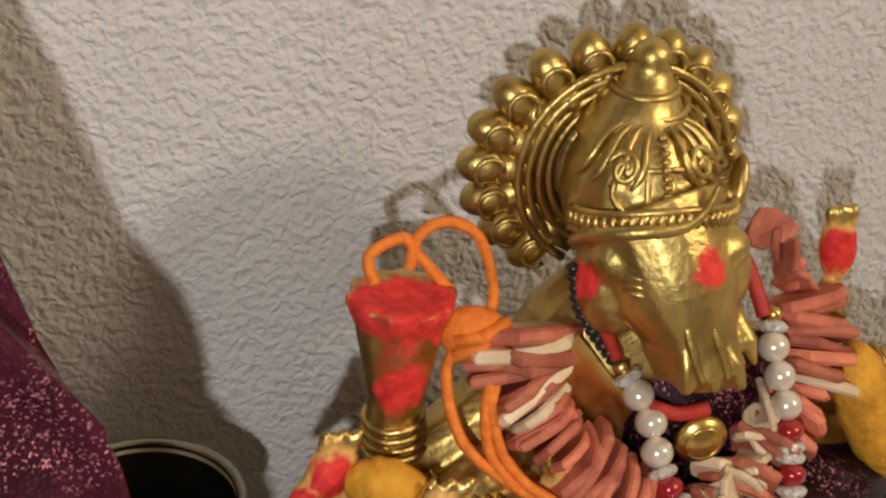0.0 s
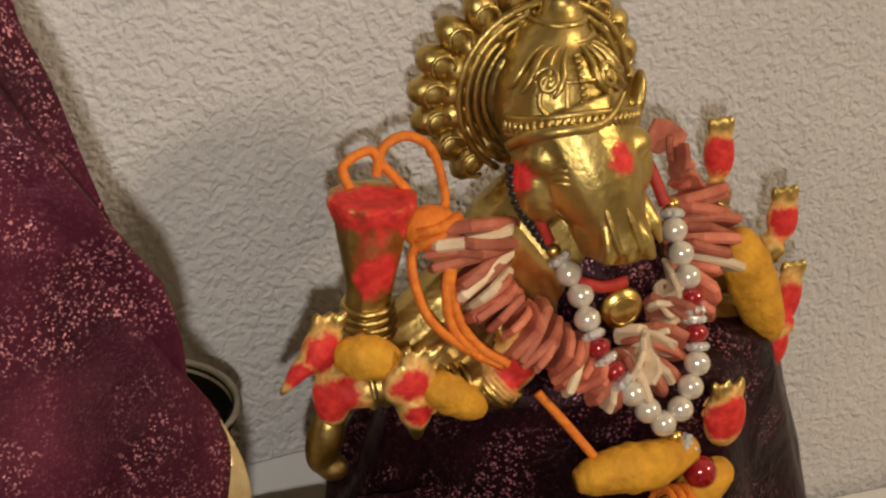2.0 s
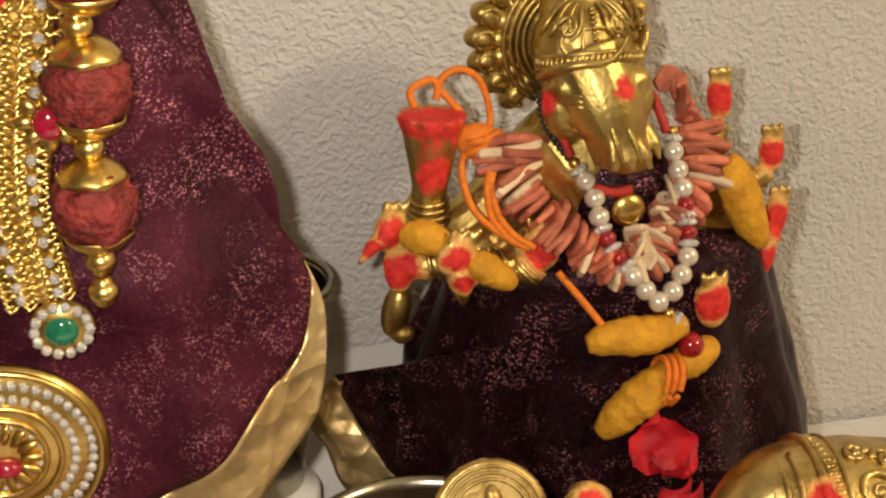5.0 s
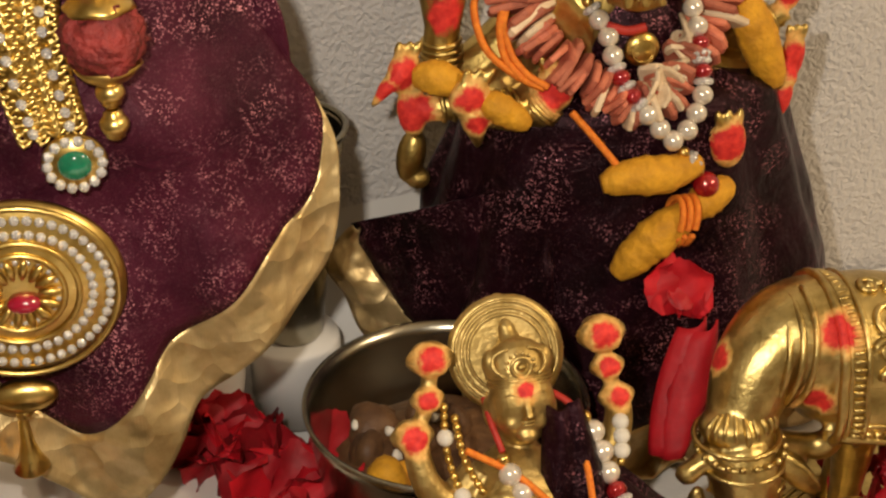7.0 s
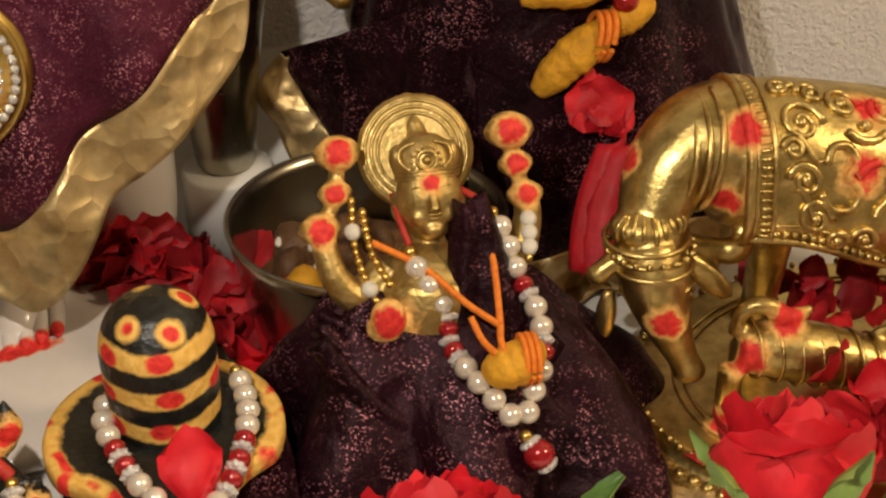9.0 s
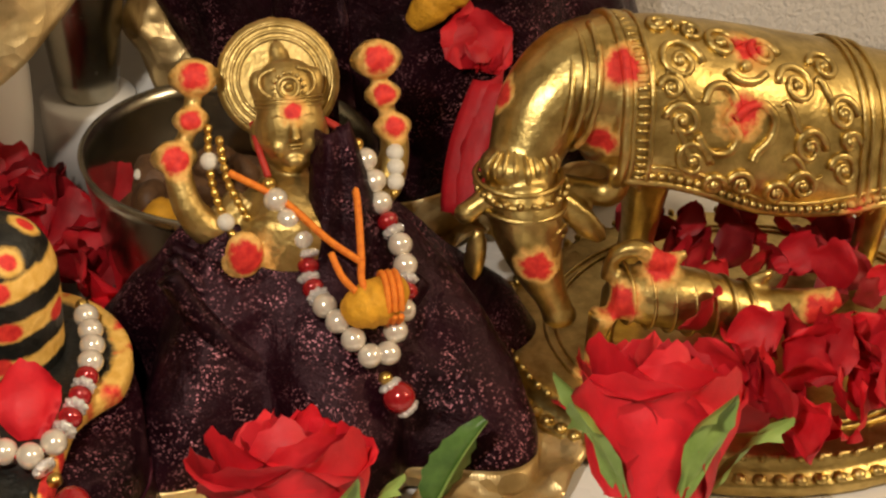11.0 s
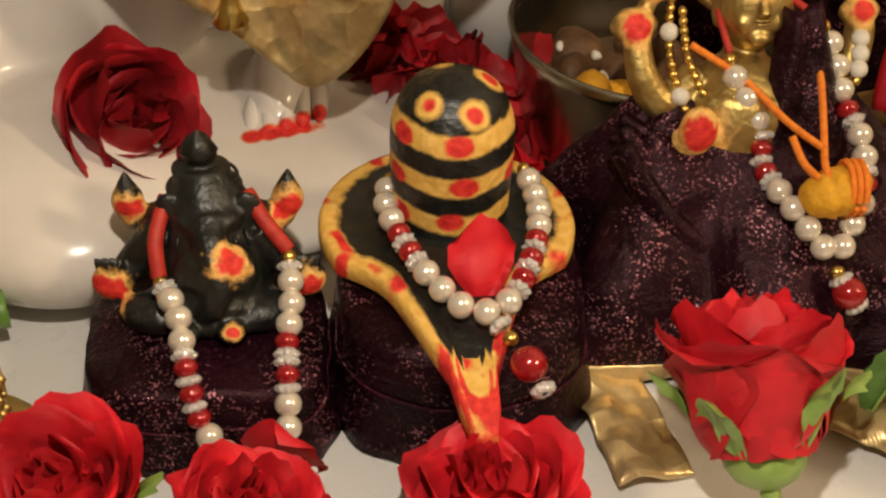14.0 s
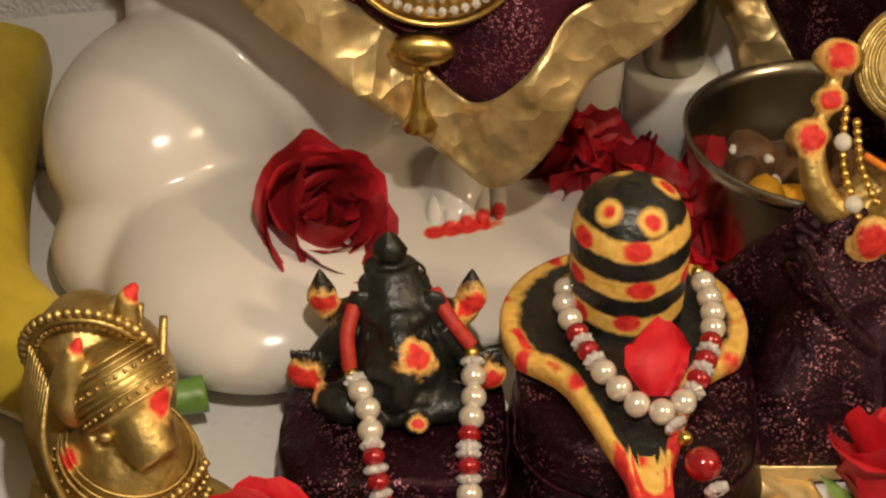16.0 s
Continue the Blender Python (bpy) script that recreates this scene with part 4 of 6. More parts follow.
for rr, zz in ((0.86, 17.15), (0.70, 17.42), (0.52, 17.7)):
    boar.tube([(10.02 + rr * math.cos(t), -4.93 + rr * math.sin(t), zz) for t in (2 * math.pi * k / 24 for k in range(24))], 0.075, n=6, closed=True)
for dx in (-0.22, 0.22):
    boar.tube([(9.95 + dx, -6.45, 15.95), (9.93 + dx, -6.35, 16.5), (9.95 + dx * 0.9, -6.05, 17.0)], 0.06, n=6, steps=3)
for k in range(7):
    boar.tube([(9.78, -6.5 + 0.055 * k, 16.1 + 0.13 * k), (10.12, -6.52 + 0.055 * k, 16.1 + 0.13 * k)], 0.035, n=5)
for sx in (-1, 1):
    boar.tube([(9.95 + sx * 0.45, -6.4, 16.1), (9.95 + sx * 0.75, -6.2, 16.45), (9.95 + sx * 0.62, -6.1, 16.8), (9.95 + sx * 0.42, -6.25, 16.45)], 0.06, n=6, steps=4)
    for k in range(3):
        boar.tube([(10.2 + sx * (0.32 + 0.05 * k) , -6.62 - 0.02 * k, 15.02 - 0.14 * k), (10.2 + sx * (0.7), -6.55, 15.08 - 0.14 * k), (10.2 + sx * 1.02, -6.25, 15.1 - 0.12 * k)], 0.04, n=5, steps=3)
    boar.tube([(10.4 + sx * 0.2, -7.3, 14.75), (10.6 + sx * 0.24, -7.5, 14.2), (10.74 + sx * 0.22, -7.6, 13.75)], [0.05, 0.09, 0.05], n=6, steps=3)


def brow(az, el, lift=0.03):
    """A point on the statue's cap, by its angles from the front and the level."""
    a, e = radians(az), radians(el)
    return (10 + (1.32 + lift) * math.cos(e) * math.sin(a), -5.3 - (1.15 + lift) * math.cos(e) * math.cos(a), 16.1 + (1.4 + lift) * math.sin(e))


for sx in (-1, 1):
    for az in (26, 42, 58, 74):
        boar.tube([brow(sx * (az - 14 * q / 6 - 3 * math.sin(q)), 20 + 7.5 * q, 0.04) for q in range(7)], [0.03, 0.06, 0.07, 0.07, 0.06, 0.05, 0.02], n=6, steps=3)
    boar.tube([brow(sx * (34 + 14 * (1 - q / 22) * math.cos(q * 0.5)), 33 + 13 * (1 - q / 22) * math.sin(q * 0.5), 0.06) for q in range(20)], 0.06, n=6)
for q in range(9):
    boar.ell(brow(0, 12 + 5.5 * q, 0.05), (0.09, 0.07, 0.06), nu=8, nv=6)
for pts, rad in ARMS:
    a, b = Vector(pts[-2]), Vector(pts[-1])
    q = (b - a).to_track_quat("Z", "Y").to_matrix()
    for k in range(4):
        c, r = a.lerp(b, 0.15 + 0.17 * k), rad[-2] + (rad[-1] - rad[-2]) * (0.15 + 0.17 * k)
        boar.tube([c + q @ Vector(((r + 0.03) * math.cos(t), (r + 0.03) * math.sin(t), 0)) for t in (2 * math.pi * j / 18 for j in range(18))], 0.075, n=6, closed=True)
solid("boar_headed_statue", boar, daubed(BRASS, "brass_with_powder"), "polished brass boar-headed statue daubed with red powder", "statue")

boar_skirt = skirt("statue_skirt", "dark purple shimmering skirt with gold hem on the boar-headed statue", (11.1, -5.2, 10.6), (4.3, 2.5), (11.9, -3.9, 0.2), (6.4, 5.4), (166, 374), lambda u: 0.25 + 2.0 * max(0, 1 - u / 0.3) ** 0.9, 11, 2.0, swell=0.06)


def flap(edge_a, edge_b, nu, nv, sag, seed):
    """Cloth hung between two edges, with a little sag and creasing."""
    a, b = spline([Vector(p) for p in edge_a], nu), spline([Vector(p) for p in edge_b], nu)
    rows = []
    for i, (p, q) in enumerate(zip(a, b)):
        row = []
        for k in range(nv + 1):
            w = p.lerp(q, k / nv)
            w.y += -sag * math.sin(math.pi * k / nv) + 0.30 * wob(w.x, w.z, seed, 0.8) + 0.12 * wob(w.x, w.z, seed + 5, 2.1)
            row.append(tuple(w))
        rows.append(row)
    return Geo().grid(rows)


for nm, gg, mt, lb in (("side_flap", flap([(3.75, -3.9, 6.25), (4.05, -4.2, 5.3), (4.7, -4.8, 4.2), (5.4, -5.4, 3.2), (6.0, -6.0, 2.2)], [(8.2, -7.3, 9.2), (8.4, -7.6, 7.8), (8.5, -7.9, 6.2), (8.6, -8.3, 4.4), (8.8, -8.6, 2.4)], 7, 18, 0.25, 3), PURPLE, ""),
                       ("flap_border", flap([(3.75, -3.93, 6.25), (2.95, -3.9, 5.1), (3.4, -4.0, 4.1), (3.8, -4.2, 2.9), (4.6, -4.8, 2.0)], [(3.9, -4.0, 6.2), (4.1, -4.25, 5.3), (4.75, -4.85, 4.2), (5.45, -5.45, 3.2), (6.05, -6.05, 2.2)], 7, 10, 0.2, 8), TISSUE, "dull gold tissue border")):
    p = child(nm, gg, mt, boar_skirt, lb)
    so = p.modifiers.new("cloth_depth", "SOLIDIFY")
    so.thickness = 0.0007
child("bodice", Geo().ell((11.0, -5.2, 12.0), (1.75, 1.75, 1.9), (0, 0, 0), 30, 18, 0, 7, 0.03), PURPLE, boar_skirt, "dark purple cloth over the chest")

garland = thing("chip_garland", "garland of pink and brick dyed wood chips on the boar-headed statue", "garland", at=(10.5, -7.7, 11))
chip_path = spline([Vector(p) for p in [(7.9, -6.0, 14.0), (7.9, -6.25, 13.4), (8.2, -6.6, 12.8), (8.6, -7.0, 12.3), (9.3, -7.3, 11.7), (9.9, -7.55, 11.3), (10.5, -7.7, 10.95), (11.3, -7.6, 11.1), (11.9, -7.0, 11.7), (12.8, -6.4, 12.2), (13.2, -5.8, 13.0), (13.25, -5.3, 13.7)]], 5)
rng = random.Random(4)
chips = []
for k in range(6):
    n = 10
    ring = [(0.92 * (1 + 0.34 * wob(k * 3.1, math.cos(t), math.sin(t), 1.3)) * math.cos(t), 0.66 * (1 + 0.45 * wob(k, math.sin(t), math.cos(t), 1.7)) * math.sin(t)) for t in (2 * math.pi * j / n for j in range(n))]
    gc = Geo().grid([[(x * s, y * s, z) for x, y in ring] for s, z in ((0.02, -0.10), (0.90, -0.12), (1, -0.06), (1, 0.06), (0.92, 0.12), (0.02, 0.10))], 0, True)
    me = gc.mesh("chip", CHIP if k < 4 else CHIP_PALE)
    for p in me.polygons:
        p.use_smooth = False
    chips.append(me)
for i in range(0, len(chip_path) - 1, 1):
    p, d = chip_path[i], (chip_path[i + 1] - chip_path[i]).normalized()
    s = new("chip", chips[rng.choice((0, 1, 2, 3)) if rng.random() < 0.78 else rng.choice((4, 5))])
    s.parent = garland
    q = d.to_track_quat("Z", "Y").to_matrix().to_4x4()
    s.matrix_basis = Matrix.Translation((p + Vector((rng.uniform(-.12, .12), rng.uniform(-.15, .1), rng.uniform(-.1, .1)))) * CM - garland.location) @ q @ pose(0, 0, 0, rng.uniform(-11, 11), rng.uniform(-11, 11), rng.uniform(-30, 30) + 180 * (i % 2)) @ Matrix.Scale(rng.uniform(0.86, 1.06) * (1.0 - 0.26 * math.sin(math.pi * i / (len(chip_path) - 1))), 4)
inner = spline([Vector(p) for p in [(10.9, -7.9, 11.3), (11.6, -7.5, 11.5), (12.0, -7.0, 12.0), (12.2, -6.7, 12.5)]], 3)
for p in inner:
    s = new("chip", chips[4 + (len(inner) % 2)])
    s.parent = garland
    s.matrix_basis = Matrix.Translation(p * CM - garland.location) @ pose(0, 0, 0, rng.uniform(0, 180), rng.uniform(-60, 60), rng.uniform(0, 360)) @ Matrix.Scale(0.55, 4)
for k in range(7):
    s = new("chip", chips[k % 4])
    s.parent = garland
    s.matrix_basis = Matrix.Translation(Vector((12.6 + 0.16 * k, -5.0 - 0.1 * (k % 3), 14.9 - 0.26 * k)) * CM - garland.location) @ pose(0, 0, 0, 60 + 20 * k, 35 * k, 50 * k) @ Matrix.Scale(0.52, 4)

pearl_garland("white pearl and red bead garland on the boar-headed statue", [(9.55, -6.4, 13.5), (10.0, -6.95, 12.7), (10.1, -7.5, 12.0), (10.4, -8.0, 11.4), (11.0, -8.35, 10.65), (11.4, -8.45, 10.25), (11.8, -8.35, 10.45), (12.3, -7.95, 11.2), (12.4, -7.45, 12.0), (12.4, -7.0, 12.7), (12.3, -6.4, 13.5), (12.4, -6.0, 14.0)],
              "gopppororopppppporoorpppog", [(11.6, -8.45, 10.0), (11.95, -8.5, 9.6), (12.35, -8.5, 8.95), (12.55, -8.5, 8.35)], "googRo")
dark = thing("black_bead_string", "short string of tiny black beads at the statue's cheek", "beads", at=(8.9, -6.1, 15))
string_beads(dark, [(8.75, -6.0, 15.2), (8.85, -6.2, 14.5), (9.2, -6.35, 13.9), (9.5, -6.45, 13.5)], "k")
cord("red_neck_cord", "red cord round the boar-headed statue's neck", [[(8.95, -6.1, 15.0), (9.2, -6.3, 14.3), (9.5, -6.45, 13.6)], [(10.0, -6.9, 12.9), (10.5, -7.0, 12.75), (11.0, -7.0, 12.8)], [(12.2, -6.1, 13.9), (12.0, -5.6, 14.6), (11.6, -5.4, 15.2)]], 0.13, RED_CORD)
loc = thing("locket", "small round gold locket hanging at the statue's neck", "locket", at=(10.9, -7.1, 12.3))
g = Geo()
disc(g, (10.9, -7.05, 12.25), 0.46, 0.46, 0.14)
g.tube([(10.9 + 0.3 * math.cos(t), -7.24, 12.25 + 0.3 * math.sin(t)) for t in (2 * math.pi * k / 18 for k in range(18))], 0.04, n=5, closed=True)
child("medal", g, GILT, loc)
child("bail", Geo().tube([(10.9 + 0.1 * math.cos(t), -7.05, 12.75 + 0.1 * math.sin(t)) for t in (2 * math.pi * k / 10 for k in range(10))], 0.035, n=5, closed=True), GILT, loc)
solid("gold_collar", Geo().grid([[(8.7 + 0.35 * i + 0.12 * wob(i, j, 1), -6.15 - 0.14 * i - 0.05 * math.sin(j * 2.2), 14.2 - 0.45 * i - 0.34 * j) for j in range(6)] for i in range(4)]), GILT, "crumpled gold foil collar piece at the statue's neck", "ornament")
cord("orange_thread", "orange cotton thread looped over the boar-headed statue's arm", [
    [(5.6, -5.8, 14.95), (5.55, -5.5, 15.3), (6.1, -5.35, 15.5), (6.35, -5.4, 15.2), (6.9, -5.7, 14.6)],
    [(6.2, -5.5, 15.0), (6.4, -5.3, 15.5), (6.85, -5.3, 15.7), (7.35, -5.3, 15.4), (7.6, -5.4, 14.7), (7.5, -5.8, 14.3), (7.0, -5.9, 14.3)],
    [(7.1, -6.0, 14.1), (6.7, -6.3, 13.5), (6.85, -6.9, 12.6), (7.5, -7.3, 12.0), (8.2, -7.6, 11.65)],
    [(7.7, -6.2, 13.7), (7.35, -6.8, 13.2), (7.45, -7.1, 12.5), (7.8, -7.4, 12.0), (8.3, -7.65, 11.7)],
    [(7.6, -6.3, 13.7), (7.25, -6.8, 13.2), (7.3, -7.1, 12.4), (7.7, -7.45, 11.9)],
    [(8.9, -7.75, 11.0), (9.4, -8.1, 10.4), (9.95, -8.5, 9.7)]], 0.10)
solid("thread_knot", Geo().ell((7.2, -6.0, 14.0), (0.62, 0.4, 0.5), (10, 20, 0), 16, 12).tube([(6.8, -6.3, 13.8), (7.2, -6.4, 14.0), (7.7, -6.2, 14.1)], 0.12, n=6).tube([(6.8, -6.3, 14.1), (7.2, -6.42, 14.2), (7.7, -6.2, 14.3)], 0.12, n=6), THREAD, "wound orange thread knot beside the brass vessel", "thread")
root([(9.5, -8.6, 9.3), (10.3, -8.65, 9.45), (11.2, -8.6, 9.4), (12.2, -8.4, 9.5)], 0.52, "dry yellow turmeric finger tied on purple skirt")
root([(10.0, -8.7, 6.6), (10.6, -8.8, 7.3), (11.3, -8.8, 7.9), (11.95, -8.7, 8.3)], 0.56, "bright yellow turmeric finger hanging on purple skirt")
root([(11.9, -8.5, 8.1), (12.5, -8.4, 8.4), (13.2, -8.2, 8.7)], 0.46, "dry yellow turmeric finger tied behind another")
root([(5.0, -6.9, 12.0), (5.6, -7.1, 12.0), (6.2, -7.1, 11.7)], 0.45, "old yellow turmeric finger on the statue's arm")
root([(6.6, -7.4, 11.5), (7.1, -7.6, 11.2), (7.8, -7.6, 10.7)], 0.40, "old yellow turmeric finger on the statue's arm")
root([(14.0, -6.0, 13.0), (14.4, -6.2, 12.0), (15.0, -6.4, 10.5)], 0.55, "long yellow turmeric finger across the statue's arms")
cord("orange_tie", "orange thread wound round hanging turmeric", [[(11.45 + 0.2 * k + 0.15 * math.sin(t), -8.75 - 0.55 * math.cos(t), 8.05 + 0.62 * math.sin(t)) for t in (0.5 * j for j in range(13))] for k in range(3)], 0.09)

# red rose pieces on the skirt
for k, (px, pz, size, tx, ty, tz) in enumerate(((10.9, 5.75, 1.5, -20, 38, 0), (11.3, 5.6, 1.7, -28, 12, 20), (11.9, 5.6, 1.6, -16, -14, -20), (12.3, 5.55, 1.5, -30, -42, 0), (11.5, 5.7, 1.2, -48, 60, 30), (12.0, 5.7, 1.2, -50, -60, -30), (11.6, 5.9, 0.9, -60, 8, 0))):
    loose_petal((px, -9.35 - 0.06 * k, pz), size, (tx, ty, tz), ROSE, k, "bright red petal of a broken rose on the purple skirt", "broken rose petals")
roll = Geo()
for side, bow in ((-1, 0.0), (1, 0.22)):
    rows = []
    for q in range(13):
        f = q / 12
        c = Vector((11.8, -10.0, 5.7)).lerp(Vector((10.75, -11.3, 2.7)), f)
        half = 0.16 + 0.42 * math.sin(math.pi * (0.12 + 0.76 * f)) ** 0.8
        rows.append([(c.x + u * half + 0.12 * side, c.y - bow - 0.30 * (1 - u * u) + 0.06 * wob(u * 2, f * 5, side), c.z + 0.12 * u) for u in (v / 4 - 1 for v in range(9))])
    roll.grid(rows)
ob = solid("rose_petal", roll, ROSE, "long folded red petal leaning on the purple skirt", "petal", "fallen petals")
so = ob.modifiers.new("petal_depth", "SOLIDIFY")
so.thickness = 0.0006

# ---- steel bowl with offerings ----
BC = (5.1, -10.0)
bowl = thing("steel_bowl", "shallow steel bowl holding offerings", "bowl", at=(BC[0], BC[1], 0))
child("basin", Geo().lathe((BC[0], BC[1], 0.05), [(0.02, 0.0), (1.9, 0.0), (2.7, 0.5), (3.3, 1.7), (3.62, 3.9), (3.72, 4.25), (3.60, 4.28), (3.50, 3.9), (3.18, 1.75), (2.6, 0.65), (1.8, 0.2), (0.02, 0.2)], 64), STEEL, bowl)
rng = random.Random(8)
for nm, lab, mt, n, cx, cy, cz, spread, size in (("jaggery_lump", "brown lump in the steel bowl", BROWN, 14, 4.6, -9.4, 2.8, 1.6, 0.7), ("puffed_grain", "white puffed grain in the steel bowl", RICE, 5, 3.8, -10.0, 3.0, 1.2, 0.18), ("yellow_fruit_piece", "yellow fruit piece in the steel bowl", TURMERIC, 2, 3.6, -11.5, 3.3, 0.6, 0.62)):
    for k in range(n):
        g = Geo().ell((cx + rng.uniform(-spread, spread), cy + rng.uniform(-spread, spread) * 0.7, cz + rng.uniform(-0.3, 0.4)), (size * rng.uniform(.6, 1), size * rng.uniform(.6, 1), size * rng.uniform(.5, .9)), (rng.uniform(0, 90), rng.uniform(0, 90), 0), 14, 10, 0, 3, 0.12)
        solid(nm, g, mt, lab, "offering", "offerings in the bowl")
solid("cooked_offering", Geo().ell((4.9, -9.9, 2.0), (2.85, 2.85, 1.1), (0, 0, 0), 32, 12, 0, 5, 0.03), BROWN, "dark brown cooked offering filling the steel bowl", "offering")

# ---- seated brass goddess-like figure with disc halo ----
g = Geo()
hd = Geo()
hd.ell((5.88, -14.42, 7.3), (0.68, 0.60, 0.98), (6, 0, 0), 24, 16)
hd.ell((5.88, -14.78, 6.62), (0.22, 0.2, 0.18))
hd.tube([(5.88, -14.3, 7.75), (5.87, -14.25, 8.05), (5.86, -14.15, 8.4), (5.84, -14.0, 8.62), (5.82, -13.95, 8.8), (5.80, -13.9, 9.05), (5.80, -13.9, 9.2)], [0.62, 0.66, 0.60, 0.34, 0.2, 0.15, 0.04], n=18, steps=4)
hd.tube([(5.88, -14.98, 7.52), (5.88, -15.08, 7.28), (5.88, -15.14, 7.08)], [0.07, 0.09, 0.13], n=8, steps=3)
for sx in (-1, 1):
    hd.ell((5.88 + sx * 0.5, -14.35, 8.2), (0.22, 0.22, 0.4), (0, sx * 10, 0))
    hd.ell((5.88 + sx * 0.26, -14.82, 6.95), (0.2, 0.14, 0.2))
    hd.ell((5.88 + sx * 0.64, -14.2, 7.15), (0.13, 0.2, 0.36))


def seat_head(geo):
    """Sets the head, made about its own centre, on the shoulders."""
    ca, sa = math.cos(radians(24)), math.sin(radians(24))
    geo.v = [(5.97 + (x - 5.88) * 1.14, -13.96 + (y + 14.42) * ca + (z - 7.74) * sa, 7.42 - (y + 14.42) * sa + (z - 7.74) * ca) for x, y, z in geo.v]
    return geo


def join(geo, more):
    return geo.add(more.v, more.f)


join(g, seat_head(hd))
g.tube([(5.95, -13.8, 6.7), (5.9, -14.1, 5.8)], [0.40, 0.46], n=14)
g.lathe((5.92, -12.85, 7.55), [(0.01, -0.1), (1.28, -0.1), (1.40, 0.0), (1.28, 0.12), (0.01, 0.1)], 40, rot=(60, 0, -4))
g.tube([(5.9, -14.1, 5.9), (5.85, -14.4, 5.2), (5.8, -14.6, 4.2), (5.8, -14.6, 0.3)], [0.42, 1.25, 1.5, 1.9], n=26, steps=5)
for pts in ([(4.9, -14.5, 5.4), (4.1, -14.9, 5.1), (3.6, -14.8, 5.7), (3.45, -14.4, 6.5)], [(6.9, -14.4, 5.4), (7.9, -14.5, 5.4), (8.3, -14.2, 6.2), (8.25, -13.95, 6.9)], [(4.9, -14.7, 4.9), (4.4, -15.3, 4.4), (4.62, -15.7, 4.7)]):
    g.tube(pts, [0.5, 0.42, 0.34, 0.3][: len(pts)], n=12, steps=4)
LILY = [((4.0, -13.5, 8.1), 0.52), ((3.85, -13.9, 7.3), 0.38), ((3.42, -14.25, 6.6), 0.48), ((8.0, -13.5, 8.2), 0.55), ((8.1, -13.75, 7.45), 0.40), ((8.28, -14.0, 6.75), 0.42)]
for c, r in LILY:
    g.ell(c, (r, r * 0.85, r * 0.8), (0, 0, 0), 20, 12, 0, 6, 0.10)
g.tube([(4.0, -13.5, 7.9), (3.85, -13.9, 7.2), (3.45, -14.25, 6.5)], 0.2)
g.tube([(8.0, -13.5, 8.0), (8.1, -13.8, 7.4), (8.3, -14.0, 6.6)], 0.2)
g.ell((4.65, -15.85, 5.0), (0.42, 0.24, 0.60))
idol = cast(g, 0.05, 1)
daub(idol, [(5.98, -14.50, 7.64, 0.2)] + [(c[0], c[1] - r * 0.7, c[2] + r * 0.35, r * 0.62) for c, r in LILY] + [(4.65, -16.1, 5.0, 0.42)], rim=1.6)
for rr in (0.9, 1.05, 1.2):
    e = Euler((radians(60), 0, radians(-4))).to_matrix()
    idol.tube([Vector((5.92, -12.85, 7.55)) + e @ Vector((rr * math.cos(t), rr * math.sin(t), 0.14)) for t in (2 * math.pi * k / 36 for k in range(36))], 0.045, n=6, closed=True)
hd = Geo()
for k in range(3):
    hd.tube([(5.88 + 0.66 * math.sin(a), -14.32 - 0.62 * math.cos(a), 7.80 + 0.09 * k) for a in (radians(-80 + 10 * j) for j in range(17))], 0.028, n=5)
for sx in (-1, 1):
    hd.ell((5.88 + sx * 0.25, -14.9, 7.43), (0.15, 0.07, 0.055), (0, sx * -5, sx * 22), 12, 8)
    hd.tube([(5.88 + sx * 0.09, -14.99, 7.56), (5.88 + sx * 0.27, -14.96, 7.63), (5.88 + sx * 0.46, -14.8, 7.56)], 0.03, n=6, steps=3)
    hd.tube([(5.88 + sx * 0.1, -14.98, 7.40), (5.88 + sx * 0.26, -14.95, 7.36), (5.88 + sx * 0.42, -14.82, 7.42)], 0.02, n=5, steps=3)
hd.ell((5.88, -14.99, 6.99), (0.17, 0.06, 0.035), nu=10, nv=6)
hd.ell((5.88, -14.97, 6.91), (0.13, 0.06, 0.04), nu=10, nv=6)
hd.tube([(5.85 + 0.20 * math.cos(t), -14.90, 8.22 + 0.22 * math.sin(t)) for t in (2 * math.pi * k / 18 for k in range(18))], 0.05, n=6, closed=True)
for sx in (-1, 1):
    hd.tube([(5.85 + sx * 0.34, -14.86, 8.02), (5.85 + sx * 0.52, -14.72, 8.22), (5.85 + sx * 0.48, -14.66, 8.5), (5.85 + sx * 0.2, -14.7, 8.62)], 0.04, n=6, steps=3)
hd.ell((5.85, -14.88, 8.22), 0.11, nu=10, nv=8)
for k in range(14):
    t = 2 * math.pi * k / 14
    hd.ell((5.85 + 0.30 * math.cos(t), -14.86, 8.22 + 0.31 * math.sin(t)), 0.045, nu=6, nv=5)
join(idol, seat_head(hd))
for k in range(4):
    idol.tube([(5.2 + 0.05 * k, -14.9 - 0.12 * k, 5.6 - 0.28 * k), (5.8, -15.35 - 0.16 * k, 5.3 - 0.3 * k), (6.6, -15.2 - 0.16 * k, 5.5 - 0.28 * k)], 0.05, n=6, steps=4)
solid("seated_statue", idol, daubed(GILT_DULL, "gilt_with_powder"), "gilt brass seated statue with disc halo and red powder", "statue")
sk = skirt("seated_statue_skirt", "dark purple shimmering skirt with gold hem on the gilt statue", (5.95, -14.7, 4.75), (2.6, 0.95), (6.5, -15.1, 0.15), (4.7, 4.6), (168, 372), lambda u: 0.18 + 0.5 * (1 - u) ** 6, 7, 5.0, swell=0.12, border_from=0.90, nu=150, nv=48, pleat=0.17)
